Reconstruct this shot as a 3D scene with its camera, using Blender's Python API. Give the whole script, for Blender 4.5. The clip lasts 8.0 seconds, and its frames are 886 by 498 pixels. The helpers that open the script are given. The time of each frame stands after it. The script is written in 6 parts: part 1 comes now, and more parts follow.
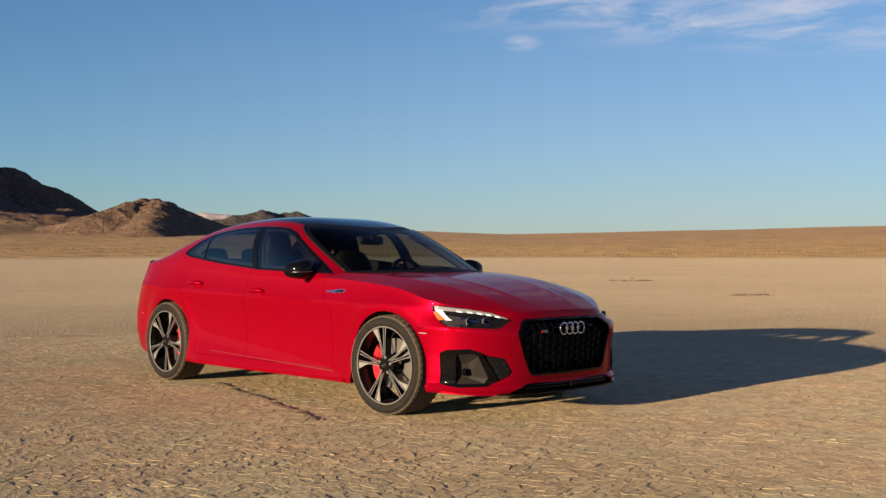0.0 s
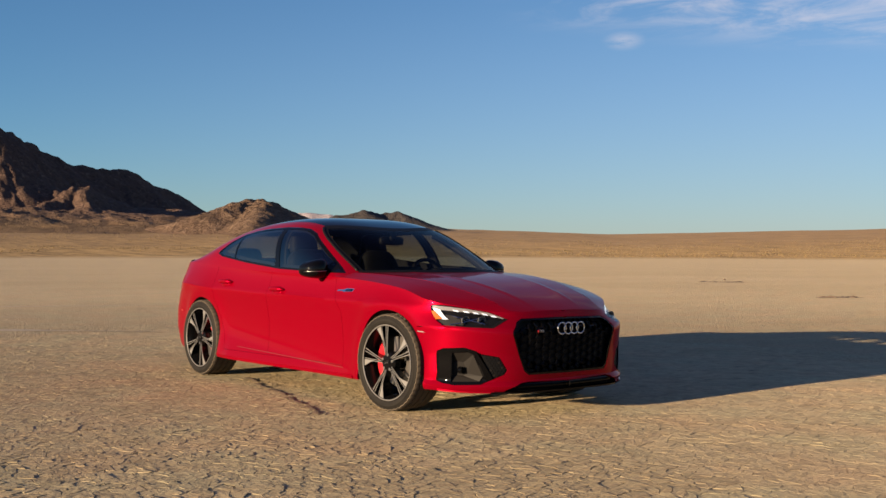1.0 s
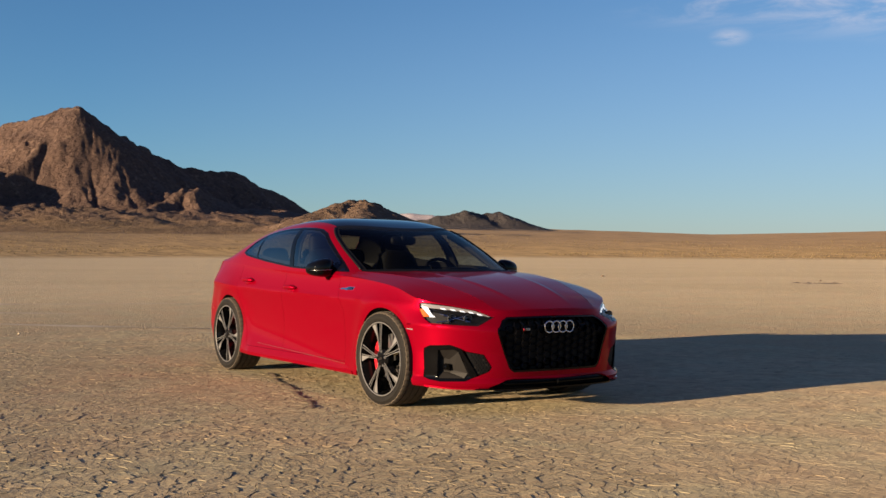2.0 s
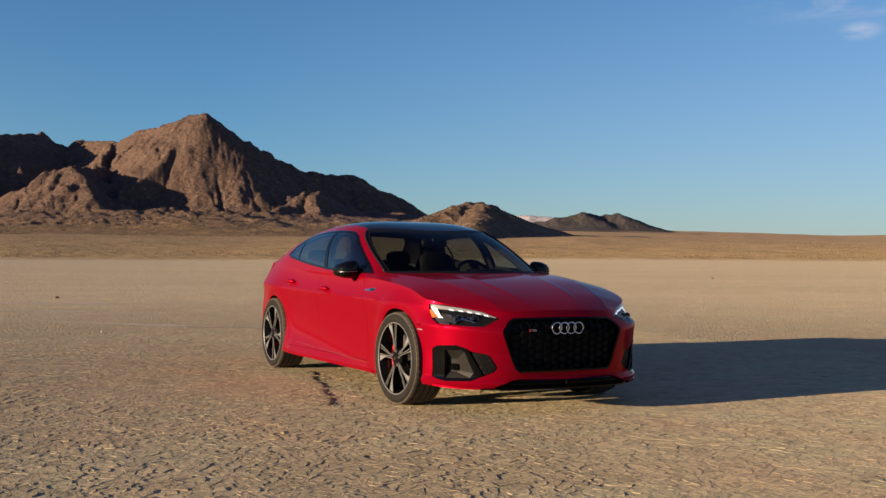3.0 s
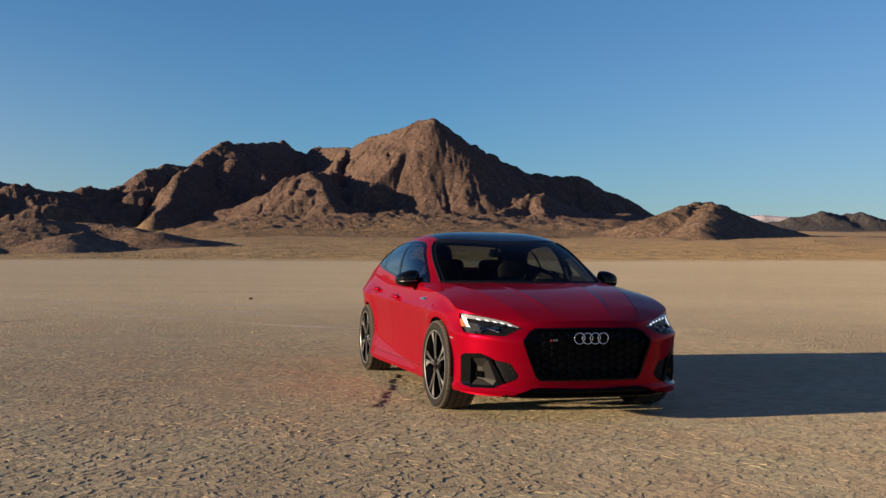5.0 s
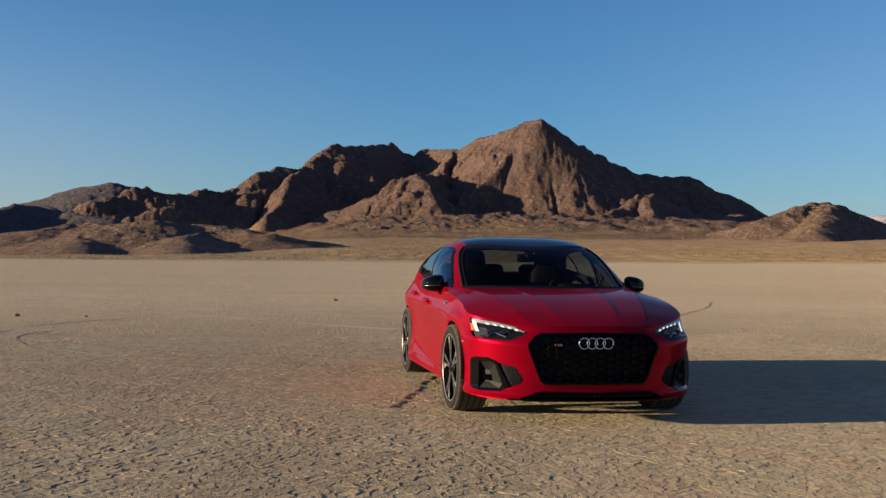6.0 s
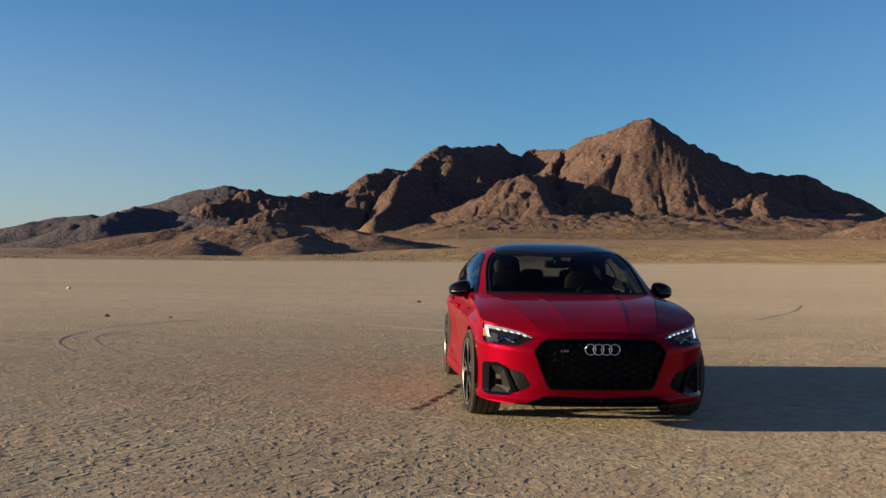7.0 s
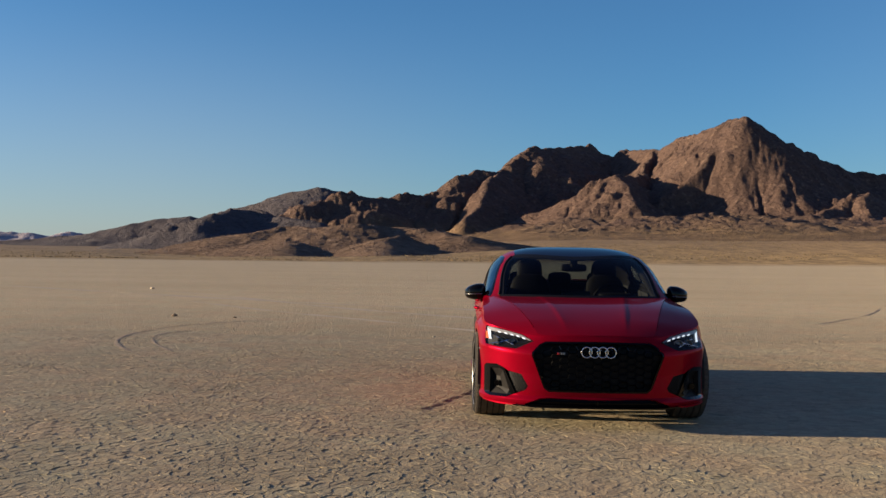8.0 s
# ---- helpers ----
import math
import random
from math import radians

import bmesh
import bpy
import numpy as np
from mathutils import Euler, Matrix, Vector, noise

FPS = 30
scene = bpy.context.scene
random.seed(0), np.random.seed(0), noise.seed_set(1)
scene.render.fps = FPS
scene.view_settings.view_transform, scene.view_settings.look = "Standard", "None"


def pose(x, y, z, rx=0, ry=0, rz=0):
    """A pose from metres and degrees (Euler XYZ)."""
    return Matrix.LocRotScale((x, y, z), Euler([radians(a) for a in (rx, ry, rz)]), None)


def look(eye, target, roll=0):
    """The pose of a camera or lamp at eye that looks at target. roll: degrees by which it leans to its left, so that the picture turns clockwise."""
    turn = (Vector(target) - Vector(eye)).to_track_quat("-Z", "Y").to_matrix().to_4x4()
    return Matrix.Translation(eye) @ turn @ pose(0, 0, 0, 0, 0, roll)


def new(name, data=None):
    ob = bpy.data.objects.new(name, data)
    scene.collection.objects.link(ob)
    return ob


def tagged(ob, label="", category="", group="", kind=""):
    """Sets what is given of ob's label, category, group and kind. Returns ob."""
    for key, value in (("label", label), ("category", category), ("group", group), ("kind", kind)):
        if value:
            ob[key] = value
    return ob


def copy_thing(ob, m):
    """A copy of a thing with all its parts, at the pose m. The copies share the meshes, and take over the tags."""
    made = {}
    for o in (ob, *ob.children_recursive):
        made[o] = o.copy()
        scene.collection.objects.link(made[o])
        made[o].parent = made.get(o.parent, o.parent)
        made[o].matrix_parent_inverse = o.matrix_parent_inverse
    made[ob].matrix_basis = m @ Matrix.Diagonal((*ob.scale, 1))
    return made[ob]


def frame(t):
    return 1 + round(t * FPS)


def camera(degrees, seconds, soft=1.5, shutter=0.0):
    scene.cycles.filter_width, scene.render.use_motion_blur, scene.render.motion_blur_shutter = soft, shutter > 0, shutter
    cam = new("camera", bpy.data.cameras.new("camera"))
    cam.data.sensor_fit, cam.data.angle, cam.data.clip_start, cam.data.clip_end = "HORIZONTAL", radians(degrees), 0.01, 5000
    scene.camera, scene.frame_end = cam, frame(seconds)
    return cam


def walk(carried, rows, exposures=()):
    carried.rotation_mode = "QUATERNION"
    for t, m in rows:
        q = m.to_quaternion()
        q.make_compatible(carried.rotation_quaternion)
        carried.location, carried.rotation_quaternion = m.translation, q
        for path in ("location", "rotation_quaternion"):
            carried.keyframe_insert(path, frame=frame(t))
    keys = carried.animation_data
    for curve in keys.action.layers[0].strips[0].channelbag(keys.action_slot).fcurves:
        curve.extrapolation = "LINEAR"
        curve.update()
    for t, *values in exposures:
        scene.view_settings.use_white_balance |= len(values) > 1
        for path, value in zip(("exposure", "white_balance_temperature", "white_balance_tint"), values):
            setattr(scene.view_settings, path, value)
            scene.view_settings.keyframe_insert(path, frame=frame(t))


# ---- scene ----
from mathutils.bvhtree import BVHTree

cam = camera(45.8, 8.0, 1.5)
PATH = [
    (0, (-5.549, -6.676, 1.034), (-4.144, -5.253, 1.056), 0.2),
    (0.5, (-5.356, -6.962, 1.04), (-4.025, -5.47, 1.062), 0.3),
    (1, (-5.16, -7.247, 1.04), (-3.897, -5.696, 1.061), 0.4),
    (2.5, (-4.357, -8.097, 1.038), (-3.342, -6.374, 1.059), 0.5),
    (3, (-4.075, -8.329, 1.044), (-3.161, -6.55, 1.066), 0.5),
    (3.5, (-3.804, -8.542, 1.063), (-2.993, -6.714, 1.084), 0.5),
    (4, (-3.511, -8.759, 1.092), (-2.805, -6.888, 1.114), 0.5),
    (4.5, (-3.22, -8.955, 1.113), (-2.609, -7.051, 1.134), 0.5),
    (6, (-2.261, -9.504, 1.169), (-1.947, -7.528, 1.19), 0.7),
    (6.5, (-1.942, -9.661, 1.2), (-1.727, -7.673, 1.22), 0.7),
    (7, (-1.58, -9.813, 1.226), (-1.47, -7.816, 1.246), 0.7),
    (7.5, (-1.246, -9.933, 1.242), (-1.228, -7.933, 1.262), 0.8),
    (8, (-0.911, -10.026, 1.255), (-0.974, -8.027, 1.275), 0.8),
]
EXPOSURE = 1.42
walk(cam, [(t, look(eye, target, roll)) for t, eye, target, roll in PATH], [(t, EXPOSURE, kelvin, tint) for t, kelvin, tint in ((0, 6690, 9.2), (2.5, 6430, 8.6), (3.5, 6280, 8), (4.5, 6180, 7.2), (6, 6090, 6.5), (8, 6050, 6))])

# ---- light: a low sun on the car's right flank and a clear evening sky ----
SUN_ELEVATION, SUN_AZIMUTH = 8.0, -90.0      # azimuth from +y towards +x
world = bpy.data.worlds.new("world")
scene.world = world
world.use_nodes = True
wn, wl = world.node_tree.nodes, world.node_tree.links
wn.clear()
w_out, w_bg = wn.new("ShaderNodeOutputWorld"), wn.new("ShaderNodeBackground")
sky = wn.new("ShaderNodeTexSky")
sky.sky_type, sky.sun_disc = "NISHITA", False
sky.sun_elevation, sky.sun_rotation = radians(SUN_ELEVATION), radians(SUN_AZIMUTH)
sky.altitude, sky.air_density, sky.dust_density, sky.ozone_density = 900, 1.0, 0.45, 4.2
w_bg.inputs["Strength"].default_value = 0.0605
# thin broken cloud, high up towards +x: noise on a flat layer far overhead
w_co, w_sep = wn.new("ShaderNodeTexCoord"), wn.new("ShaderNodeSeparateXYZ")
wl.new(w_co.outputs["Generated"], w_sep.inputs[0])


def w_math(operation, a, b=0.0):
    n = wn.new("ShaderNodeMath")
    n.operation = operation
    for k, value in enumerate((a, b)):
        if isinstance(value, (int, float)):
            n.inputs[k].default_value = value
        else:
            wl.new(value, n.inputs[k])
    return n.outputs[0]


def w_range(value, a, b, top=1.0, smooth=True):
    n = wn.new("ShaderNodeMapRange")
    n.interpolation_type = "SMOOTHSTEP" if smooth else "LINEAR"
    n.inputs["From Min"].default_value, n.inputs["From Max"].default_value, n.inputs["To Max"].default_value = a, b, top
    wl.new(value, n.inputs["Value"])
    return n.outputs[0]


def w_texture(vector, scale, detail, rough, distort=0.0):
    n = wn.new("ShaderNodeTexNoise")
    n.inputs["Scale"].default_value, n.inputs["Detail"].default_value = scale, detail
    n.inputs["Roughness"].default_value, n.inputs["Distortion"].default_value = rough, distort
    wl.new(vector, n.inputs["Vector"])
    return n.outputs[0]


w_over = w_math("MAXIMUM", w_sep.outputs["Z"], 0.04)
w_layer = wn.new("ShaderNodeCombineXYZ")
wl.new(w_math("DIVIDE", w_sep.outputs["X"], w_over), w_layer.inputs[0])
wl.new(w_math("MULTIPLY", w_math("DIVIDE", w_sep.outputs["Y"], w_over), 0.75), w_layer.inputs[1])
w_flock = w_range(w_texture(w_layer.outputs[0], 3.0, 10, 0.64, 0.5), 0.36, 0.68)
w_bank = w_range(w_texture(w_layer.outputs[0], 0.55, 3, 0.5), 0.36, 0.52)
# the layer's near edge lies a little lower further round
w_edge = w_math("ADD", w_sep.outputs["Z"], w_math("MULTIPLY", w_math("SUBTRACT", w_sep.outputs["X"], 0.75), 0.17))
w_high = w_range(w_edge, 0.197, 0.238)
w_east = w_range(w_sep.outputs["X"], 0.63, 0.74)
w_cover = w_math("MULTIPLY", w_math("MULTIPLY", w_flock, w_bank), w_math("MULTIPLY", w_high, w_east))
# one small tuft apart from the rest
w_tuft = wn.new("ShaderNodeVectorMath")
w_tuft.operation = "DISTANCE"
w_flat = wn.new("ShaderNodeVectorMath")
w_flat.operation = "MULTIPLY"
w_flat.inputs[1].default_value = (1, 1, 2.2)
wl.new(w_co.outputs["Generated"], w_flat.inputs[0])
wl.new(w_flat.outputs[0], w_tuft.inputs[0])
w_tuft.inputs[1].default_value = (0.738, 0.644, 0.2035 * 2.2)
w_puff = w_math("MULTIPLY", w_range(w_tuft.outputs["Value"], 0.024, 0.0, 0.7), w_range(w_texture(w_layer.outputs[0], 5.0, 9, 0.65), 0.34, 0.62))
w_cover = w_math("MAXIMUM", w_cover, w_puff)
w_mix = wn.new("ShaderNodeMix")
w_mix.data_type = "RGBA"
w_mix.inputs[7].default_value = (5.0, 4.6, 4.9, 1)
wl.new(w_math("MULTIPLY", w_cover, 0.52), w_mix.inputs[0])
# the sky turns towards violet overhead
w_deep = wn.new("ShaderNodeMix")
w_deep.data_type, w_deep.blend_type = "RGBA", "MULTIPLY"
w_deep.inputs[7].default_value = (1.5, 0.86, 1.02, 1)
wl.new(sky.outputs[0], w_deep.inputs[6])
wl.new(w_range(w_sep.outputs["Z"], 0.28, 0.8), w_deep.inputs[0])
# a thin pale haze low over the horizon, away from the sun
w_low, w_away, w_m3, w_veil = wn.new("ShaderNodeMapRange"), wn.new("ShaderNodeMapRange"), wn.new("ShaderNodeMath"), wn.new("ShaderNodeMix")
w_low.inputs["From Min"].default_value, w_low.inputs["From Max"].default_value = 0.30, 0.0
w_away.inputs["From Min"].default_value, w_away.inputs["From Max"].default_value = 0.25, 0.85
w_away.inputs["To Max"].default_value = 0.46
w_m3.operation = "MULTIPLY"
w_veil.data_type = "RGBA"
w_veil.inputs[7].default_value = (3.05, 2.85, 2.98, 1)
for a, b in ((w_sep.outputs["Z"], w_low.inputs["Value"]), (w_sep.outputs["X"], w_away.inputs["Value"]), (w_low.outputs[0], w_m3.inputs[0]),
             (w_away.outputs[0], w_m3.inputs[1]), (w_deep.outputs[2], w_veil.inputs[6]),
             (w_veil.outputs[2], w_mix.inputs[6])):
    wl.new(a, b)
w_band = w_math("MULTIPLY", w_range(w_sep.outputs["Z"], 0.26, 0.0, 0.40), w_range(w_sep.outputs["X"], 0.2, -0.35))
wl.new(w_math("MAXIMUM", w_m3.outputs[0], w_band), w_veil.inputs[0])
wl.new(w_mix.outputs[2], w_bg.inputs["Color"])
wl.new(w_bg.outputs[0], w_out.inputs["Surface"])

sun = new("sun", bpy.data.lights.new("sun", "SUN"))
sun.data.energy, sun.data.angle, sun.data.color = 5.0, radians(0.5), (1.0, 0.74, 0.48)
sa, se = radians(SUN_AZIMUTH), radians(SUN_ELEVATION)
sun.matrix_world = look((0, 0, 0), (-math.sin(sa) * math.cos(se), -math.cos(sa) * math.cos(se), -math.sin(se)))

# ---- materials ----
def material(name, base=(0.5, 0.5, 0.5), rough=0.5, metal=0.0, coat=0.0, spec=0.5):
    m = bpy.data.materials.new(name)
    m.use_nodes = True
    b = m.node_tree.nodes["Principled BSDF"]
    b.inputs["Base Color"].default_value = (*base, 1)
    b.inputs["Roughness"].default_value, b.inputs["Metallic"].default_value = rough, metal
    b.inputs["Coat Weight"].default_value, b.inputs["Coat Roughness"].default_value = coat, 0.02
    b.inputs["Specular IOR Level"].default_value = spec
    return m


def add(m, kind, **sockets):
    n = m.node_tree.nodes.new("ShaderNode" + kind)
    for key, value in sockets.items():
        n.inputs[key.replace("_", " ")].default_value = value
    return n


def join(m, a, b):
    m.node_tree.links.new(a, b)


def ramp(m, source, stops):
    n = m.node_tree.nodes.new("ShaderNodeValToRGB")
    while len(n.color_ramp.elements) < len(stops):
        n.color_ramp.elements.new(0.5)
    for e, (p, c) in zip(n.color_ramp.elements, stops):
        e.position, e.color = p, (*c, 1)
    join(m, source, n.inputs[0])
    return n.outputs[0]


def noise_of(m, scale, detail=4, rough=0.55, stretch=(1, 1, 1), coords="Object"):
    c = add(m, "TexCoord")
    mp = add(m, "Mapping", Scale=stretch)
    n = add(m, "TexNoise", Scale=scale, Detail=detail, Roughness=rough)
    join(m, c.outputs[coords], mp.inputs["Vector"])
    join(m, mp.outputs[0], n.inputs["Vector"])
    return n.outputs[0]


def blend(m, fac, a, b, mode="MIX"):
    n = m.node_tree.nodes.new("ShaderNodeMix")
    n.data_type, n.blend_type = "RGBA", mode
    for socket, value in ((0, fac), (6, a), (7, b)):
        if isinstance(value, (int, float)):
            n.inputs[socket].default_value = value
        elif isinstance(value, tuple):
            n.inputs[socket].default_value = (*value, 1)
        else:
            join(m, value, n.inputs[socket])
    return n.outputs[2]


def bump(m, height, strength=0.3, distance=0.01):
    n = add(m, "Bump", Strength=strength, Distance=distance)
    join(m, height, n.inputs["Height"])
    join(m, n.outputs[0], m.node_tree.nodes["Principled BSDF"].inputs["Normal"])


def shade(m, **sockets):
    b = m.node_tree.nodes["Principled BSDF"]
    for key, value in sockets.items():
        join(m, value, b.inputs[key.replace("_", " ")])


def varied(name, dark, light, scale, rough=0.9, relief=0.3, distance=0.01, detail=6, **more):
    """A matt surface whose colour drifts between two tones, with grain and fine relief."""
    m = material(name, dark, rough, **more)
    wide, fine = noise_of(m, scale, detail), noise_of(m, scale * 9, detail)
    tone = ramp(m, wide, [(0.3, dark), (0.7, light)])
    shade(m, Base_Color=blend(m, 0.35, tone, ramp(m, fine, [(0.25, dark), (0.75, light)])))
    if relief:
        bump(m, fine, relief, distance)
    return m


RED = material("red_paint", (0.226, 0.0005, 0.0105), 0.34, 0.45, 0.5, 0.02)
RED.node_tree.nodes["Principled BSDF"].inputs["Coat IOR"].default_value = 1.26
RED.node_tree.nodes["Principled BSDF"].inputs["Coat Roughness"].default_value = 0.02
RED.node_tree.nodes["Principled BSDF"].inputs["Specular Tint"].default_value = (1.0, 0.12, 0.2, 1)
BLACK = material("gloss_black", (0.0022, 0.0022, 0.0026), 0.03, 0.0, 0.0, 0.20)
ROOF = material("roof_black", (0.003, 0.003, 0.004), 0.07, 0.0, 0.0, 0.22)
MATT = material("black_plastic", (0.005, 0.005, 0.0055), 0.5, spec=0.1)
DARK = material("underbody_black", (0.006, 0.006, 0.006), 0.8)
SEAT = varied("dark_leather", (0.004, 0.004, 0.0045), (0.008, 0.0075, 0.0075), 30, 0.7, 0.1, 0.001, spec=0.12)
CHROME = material("chrome", (0.75, 0.75, 0.76), 0.12, 1.0)
GREY = material("grey_plastic", (0.012, 0.011, 0.0105), 0.5, spec=0.1)
STEEL = material("brake_steel", (0.35, 0.34, 0.33), 0.35, 1.0)
RIMLINE = material("rim_edge_alloy", (0.22, 0.217, 0.215), 0.36, 0.55)
MACHINED = material("machined_alloy", (0.27, 0.267, 0.265), 0.36, 0.55)
RIMBLACK = material("rim_black", (0.004, 0.004, 0.0045), 0.2, 0.0, 0.0, 0.2)
CALIPER = material("caliper_red", (0.5, 0.01, 0.02), 0.35, 0.0, 0.5)
AMBER = material("amber_reflector", (0.42, 0.10, 0.015), 0.25)
LENS_WHITE = material("white_light_guide", (0.20, 0.20, 0.21), 0.2)
LAMP_GLOW = material("daytime_running_light", (0.30, 0.30, 0.31), 0.3)
LAMP_GLOW.node_tree.nodes["Principled BSDF"].inputs["Emission Color"].default_value = (0.95, 0.97, 1, 1)
LAMP_GLOW.node_tree.nodes["Principled BSDF"].inputs["Emission Strength"].default_value = 0.36
TAIL = material("tail_lamp_red", (0.3, 0.0, 0.005), 0.1, 0.0, 1.0)
RUBBER = varied("rubber", (0.00516, 0.00473, 0.0043), (0.0129, 0.01118, 0.00946), 14, 0.75, 0.2, 0.002, spec=0.2)
TREAD = varied("dusty_rubber", (0.043, 0.03526, 0.02666), (0.1032, 0.08084, 0.05676), 22, 0.9, 0.25, 0.002)
# stands in for the highlight along the lower door crease
SILL_HIGHLIGHT = material("sill_highlight_line", (0.30, 0.14, 0.10), 0.35, 0.8)


def glass(name, tint, rough=0.0, least=0.022, edge=0.5, steep=5.5):
    m = bpy.data.materials.new(name)
    m.use_nodes = True
    nt = m.node_tree
    nt.nodes.clear()
    out, mix = nt.nodes.new("ShaderNodeOutputMaterial"), nt.nodes.new("ShaderNodeMixShader")
    facing, power, fres = nt.nodes.new("ShaderNodeLayerWeight"), nt.nodes.new("ShaderNodeMath"), nt.nodes.new("ShaderNodeMath")
    facing.inputs[0].default_value = 0.5
    power.operation, fres.operation = "POWER", "MULTIPLY_ADD"
    power.inputs[1].default_value = steep
    fres.inputs[1].default_value, fres.inputs[2].default_value = edge, least
    nt.links.new(facing.outputs["Facing"], power.inputs[0])
    nt.links.new(power.outputs[0], fres.inputs[0])
    clear, gloss = nt.nodes.new("ShaderNodeBsdfTransparent"), nt.nodes.new("ShaderNodeBsdfGlossy")
    clear.inputs[0].default_value = (*tint, 1)
    gloss.inputs["Roughness"].default_value = rough
    for a, b in ((fres.outputs[0], mix.inputs[0]), (clear.outputs[0], mix.inputs[1]), (gloss.outputs[0], mix.inputs[2]),
                 (mix.outputs[0], out.inputs[0])):
        nt.links.new(a, b)
    return m


GLASS = glass("tinted_glass", (0.38, 0.43, 0.43), 0.0, 0.010, 0.5, 5.5)
SIDEGLASS = glass("side_glass", (0.50, 0.58, 0.60), 0.0, 0.06, 0.85, 2.9)
LAMPGLASS = glass("clear_lamp_cover", (0.93, 0.93, 0.93))

# ---- helpers for building ----
def mesh_object(name, bm, mat, smooth=True, angle=None):
    me = bpy.data.meshes.new(name)
    bm.normal_update()
    bm.to_mesh(me)
    bm.free()
    for mm in (mat if isinstance(mat, (list, tuple)) else [mat]):
        me.materials.append(mm)
    if smooth:
        me.shade_smooth() if angle is None else me.set_sharp_from_angle(angle=radians(angle))
    return new(name, me)


def part(name, bm, mat, parent, label="", smooth=True, angle=None):
    ob = mesh_object(name, bm, mat, smooth, angle)
    ob.parent = parent
    if label:
        ob["label"] = label
    return ob


def spline(points, n_or_ts):
    """Natural cubic spline through points (rows), by chord length; n samples, or samples at the given knots' parameters."""
    p = np.array(points, float)
    t = np.concatenate([[0], np.cumsum(np.sqrt(np.sum(np.diff(p[:, :2], axis=0) ** 2, axis=1)))])
    q = np.linspace(0, t[-1], n_or_ts) if isinstance(n_or_ts, int) else np.asarray(n_or_ts, float) * t[-1]
    return cubic(t, p, q), q / t[-1]


def cubic(t, p, q):
    """Natural cubic interpolation of rows p at knots t, taken at q."""
    t, p, q = np.array(t, float), np.array(p, float), np.clip(np.array(q, float), t[0], t[-1])
    flat = p.ndim == 1
    p = p[:, None] if flat else p
    n, h = len(t), np.diff(t)
    a, r = np.zeros((n, n)), np.zeros((n, p.shape[1]))
    a[0, 0] = a[-1, -1] = 1
    for i in range(1, n - 1):
        a[i, i - 1], a[i, i], a[i, i + 1] = h[i - 1], 2 * (h[i - 1] + h[i]), h[i]
        r[i] = 6 * ((p[i + 1] - p[i]) / h[i] - (p[i] - p[i - 1]) / h[i - 1])
    m = np.linalg.solve(a, r)
    k = np.clip(np.searchsorted(t, q, side="right") - 1, 0, n - 2)
    d, hk = (q - t[k])[:, None], h[k][:, None]
    out = p[k] + d * ((p[k + 1] - p[k]) / hk - hk * (2 * m[k] + m[k + 1]) / 6) + d ** 2 * m[k] / 2 + d ** 3 * (m[k + 1] - m[k]) / (6 * hk)
    return out[:, 0] if flat else out


TABLE = np.random.RandomState(7).rand(256, 256)


def value_noise(x, y):
    xi, yi = np.floor(x).astype(int), np.floor(y).astype(int)
    fx, fy = x - xi, y - yi
    fx, fy = fx * fx * (3 - 2 * fx), fy * fy * (3 - 2 * fy)
    g = lambda i, j: TABLE[i % 256, j % 256]
    return (g(xi, yi) * (1 - fx) + g(xi + 1, yi) * fx) * (1 - fy) + (g(xi, yi + 1) * (1 - fx) + g(xi + 1, yi + 1) * fx) * fy


def fbm(x, y, octaves=5, gain=0.5, ridged=False):
    total, amp = 0, 1.0
    for k in range(octaves):
        v = value_noise(x * 2 ** k + 17.3 * k, y * 2 ** k - 9.1 * k) * 2 - 1
        total, amp = total + amp * ((1 - 2 * np.abs(v)) if ridged else v), amp * gain
    return total


def sheet(xs, ys, zs, close=False):
    """A mesh of quads from three grids."""
    n, k = xs.shape
    verts = np.stack([xs, ys, zs], -1).reshape(-1, 3)
    i, j = np.meshgrid(np.arange(n - 1), np.arange(k if close else k - 1), indexing="ij")
    a, b = i * k + j, i * k + (j + 1) % k
    faces = np.stack([a, b, b + k, a + k], -1).reshape(-1, 4)
    return verts, faces


def raw_object(name, verts, faces, mat, smooth=True):
    me = bpy.data.meshes.new(name)
    me.from_pydata([tuple(v) for v in verts.tolist()], [], faces.tolist())
    me.materials.append(mat)
    if smooth:
        me.shade_smooth()
    return new(name, me)


# ---- the dry lake, the scrub plain and the mountains ----
HUB = (-2.0, -9.0)         # bearings below are taken from here, clockwise from +y
EDGE = 430.0               # where the lake bed ends
CRUST_X, CRUST_Y = (-9.0, 6.6), (-6.2, 8.0)      # where loose plates of mud lie on it


def edge_rise(az):
    """Height of the lake bed's far rim: the bed tilts very slightly."""
    return 1.1 + EDGE * np.tan(np.radians(np.interp(az, [-180, -60, -24, -4, 12, 24, 34, 70, 180], [-0.05, -0.2, -0.24, -0.2, -0.14, -0.02, 0.12, 0.15, -0.05])))


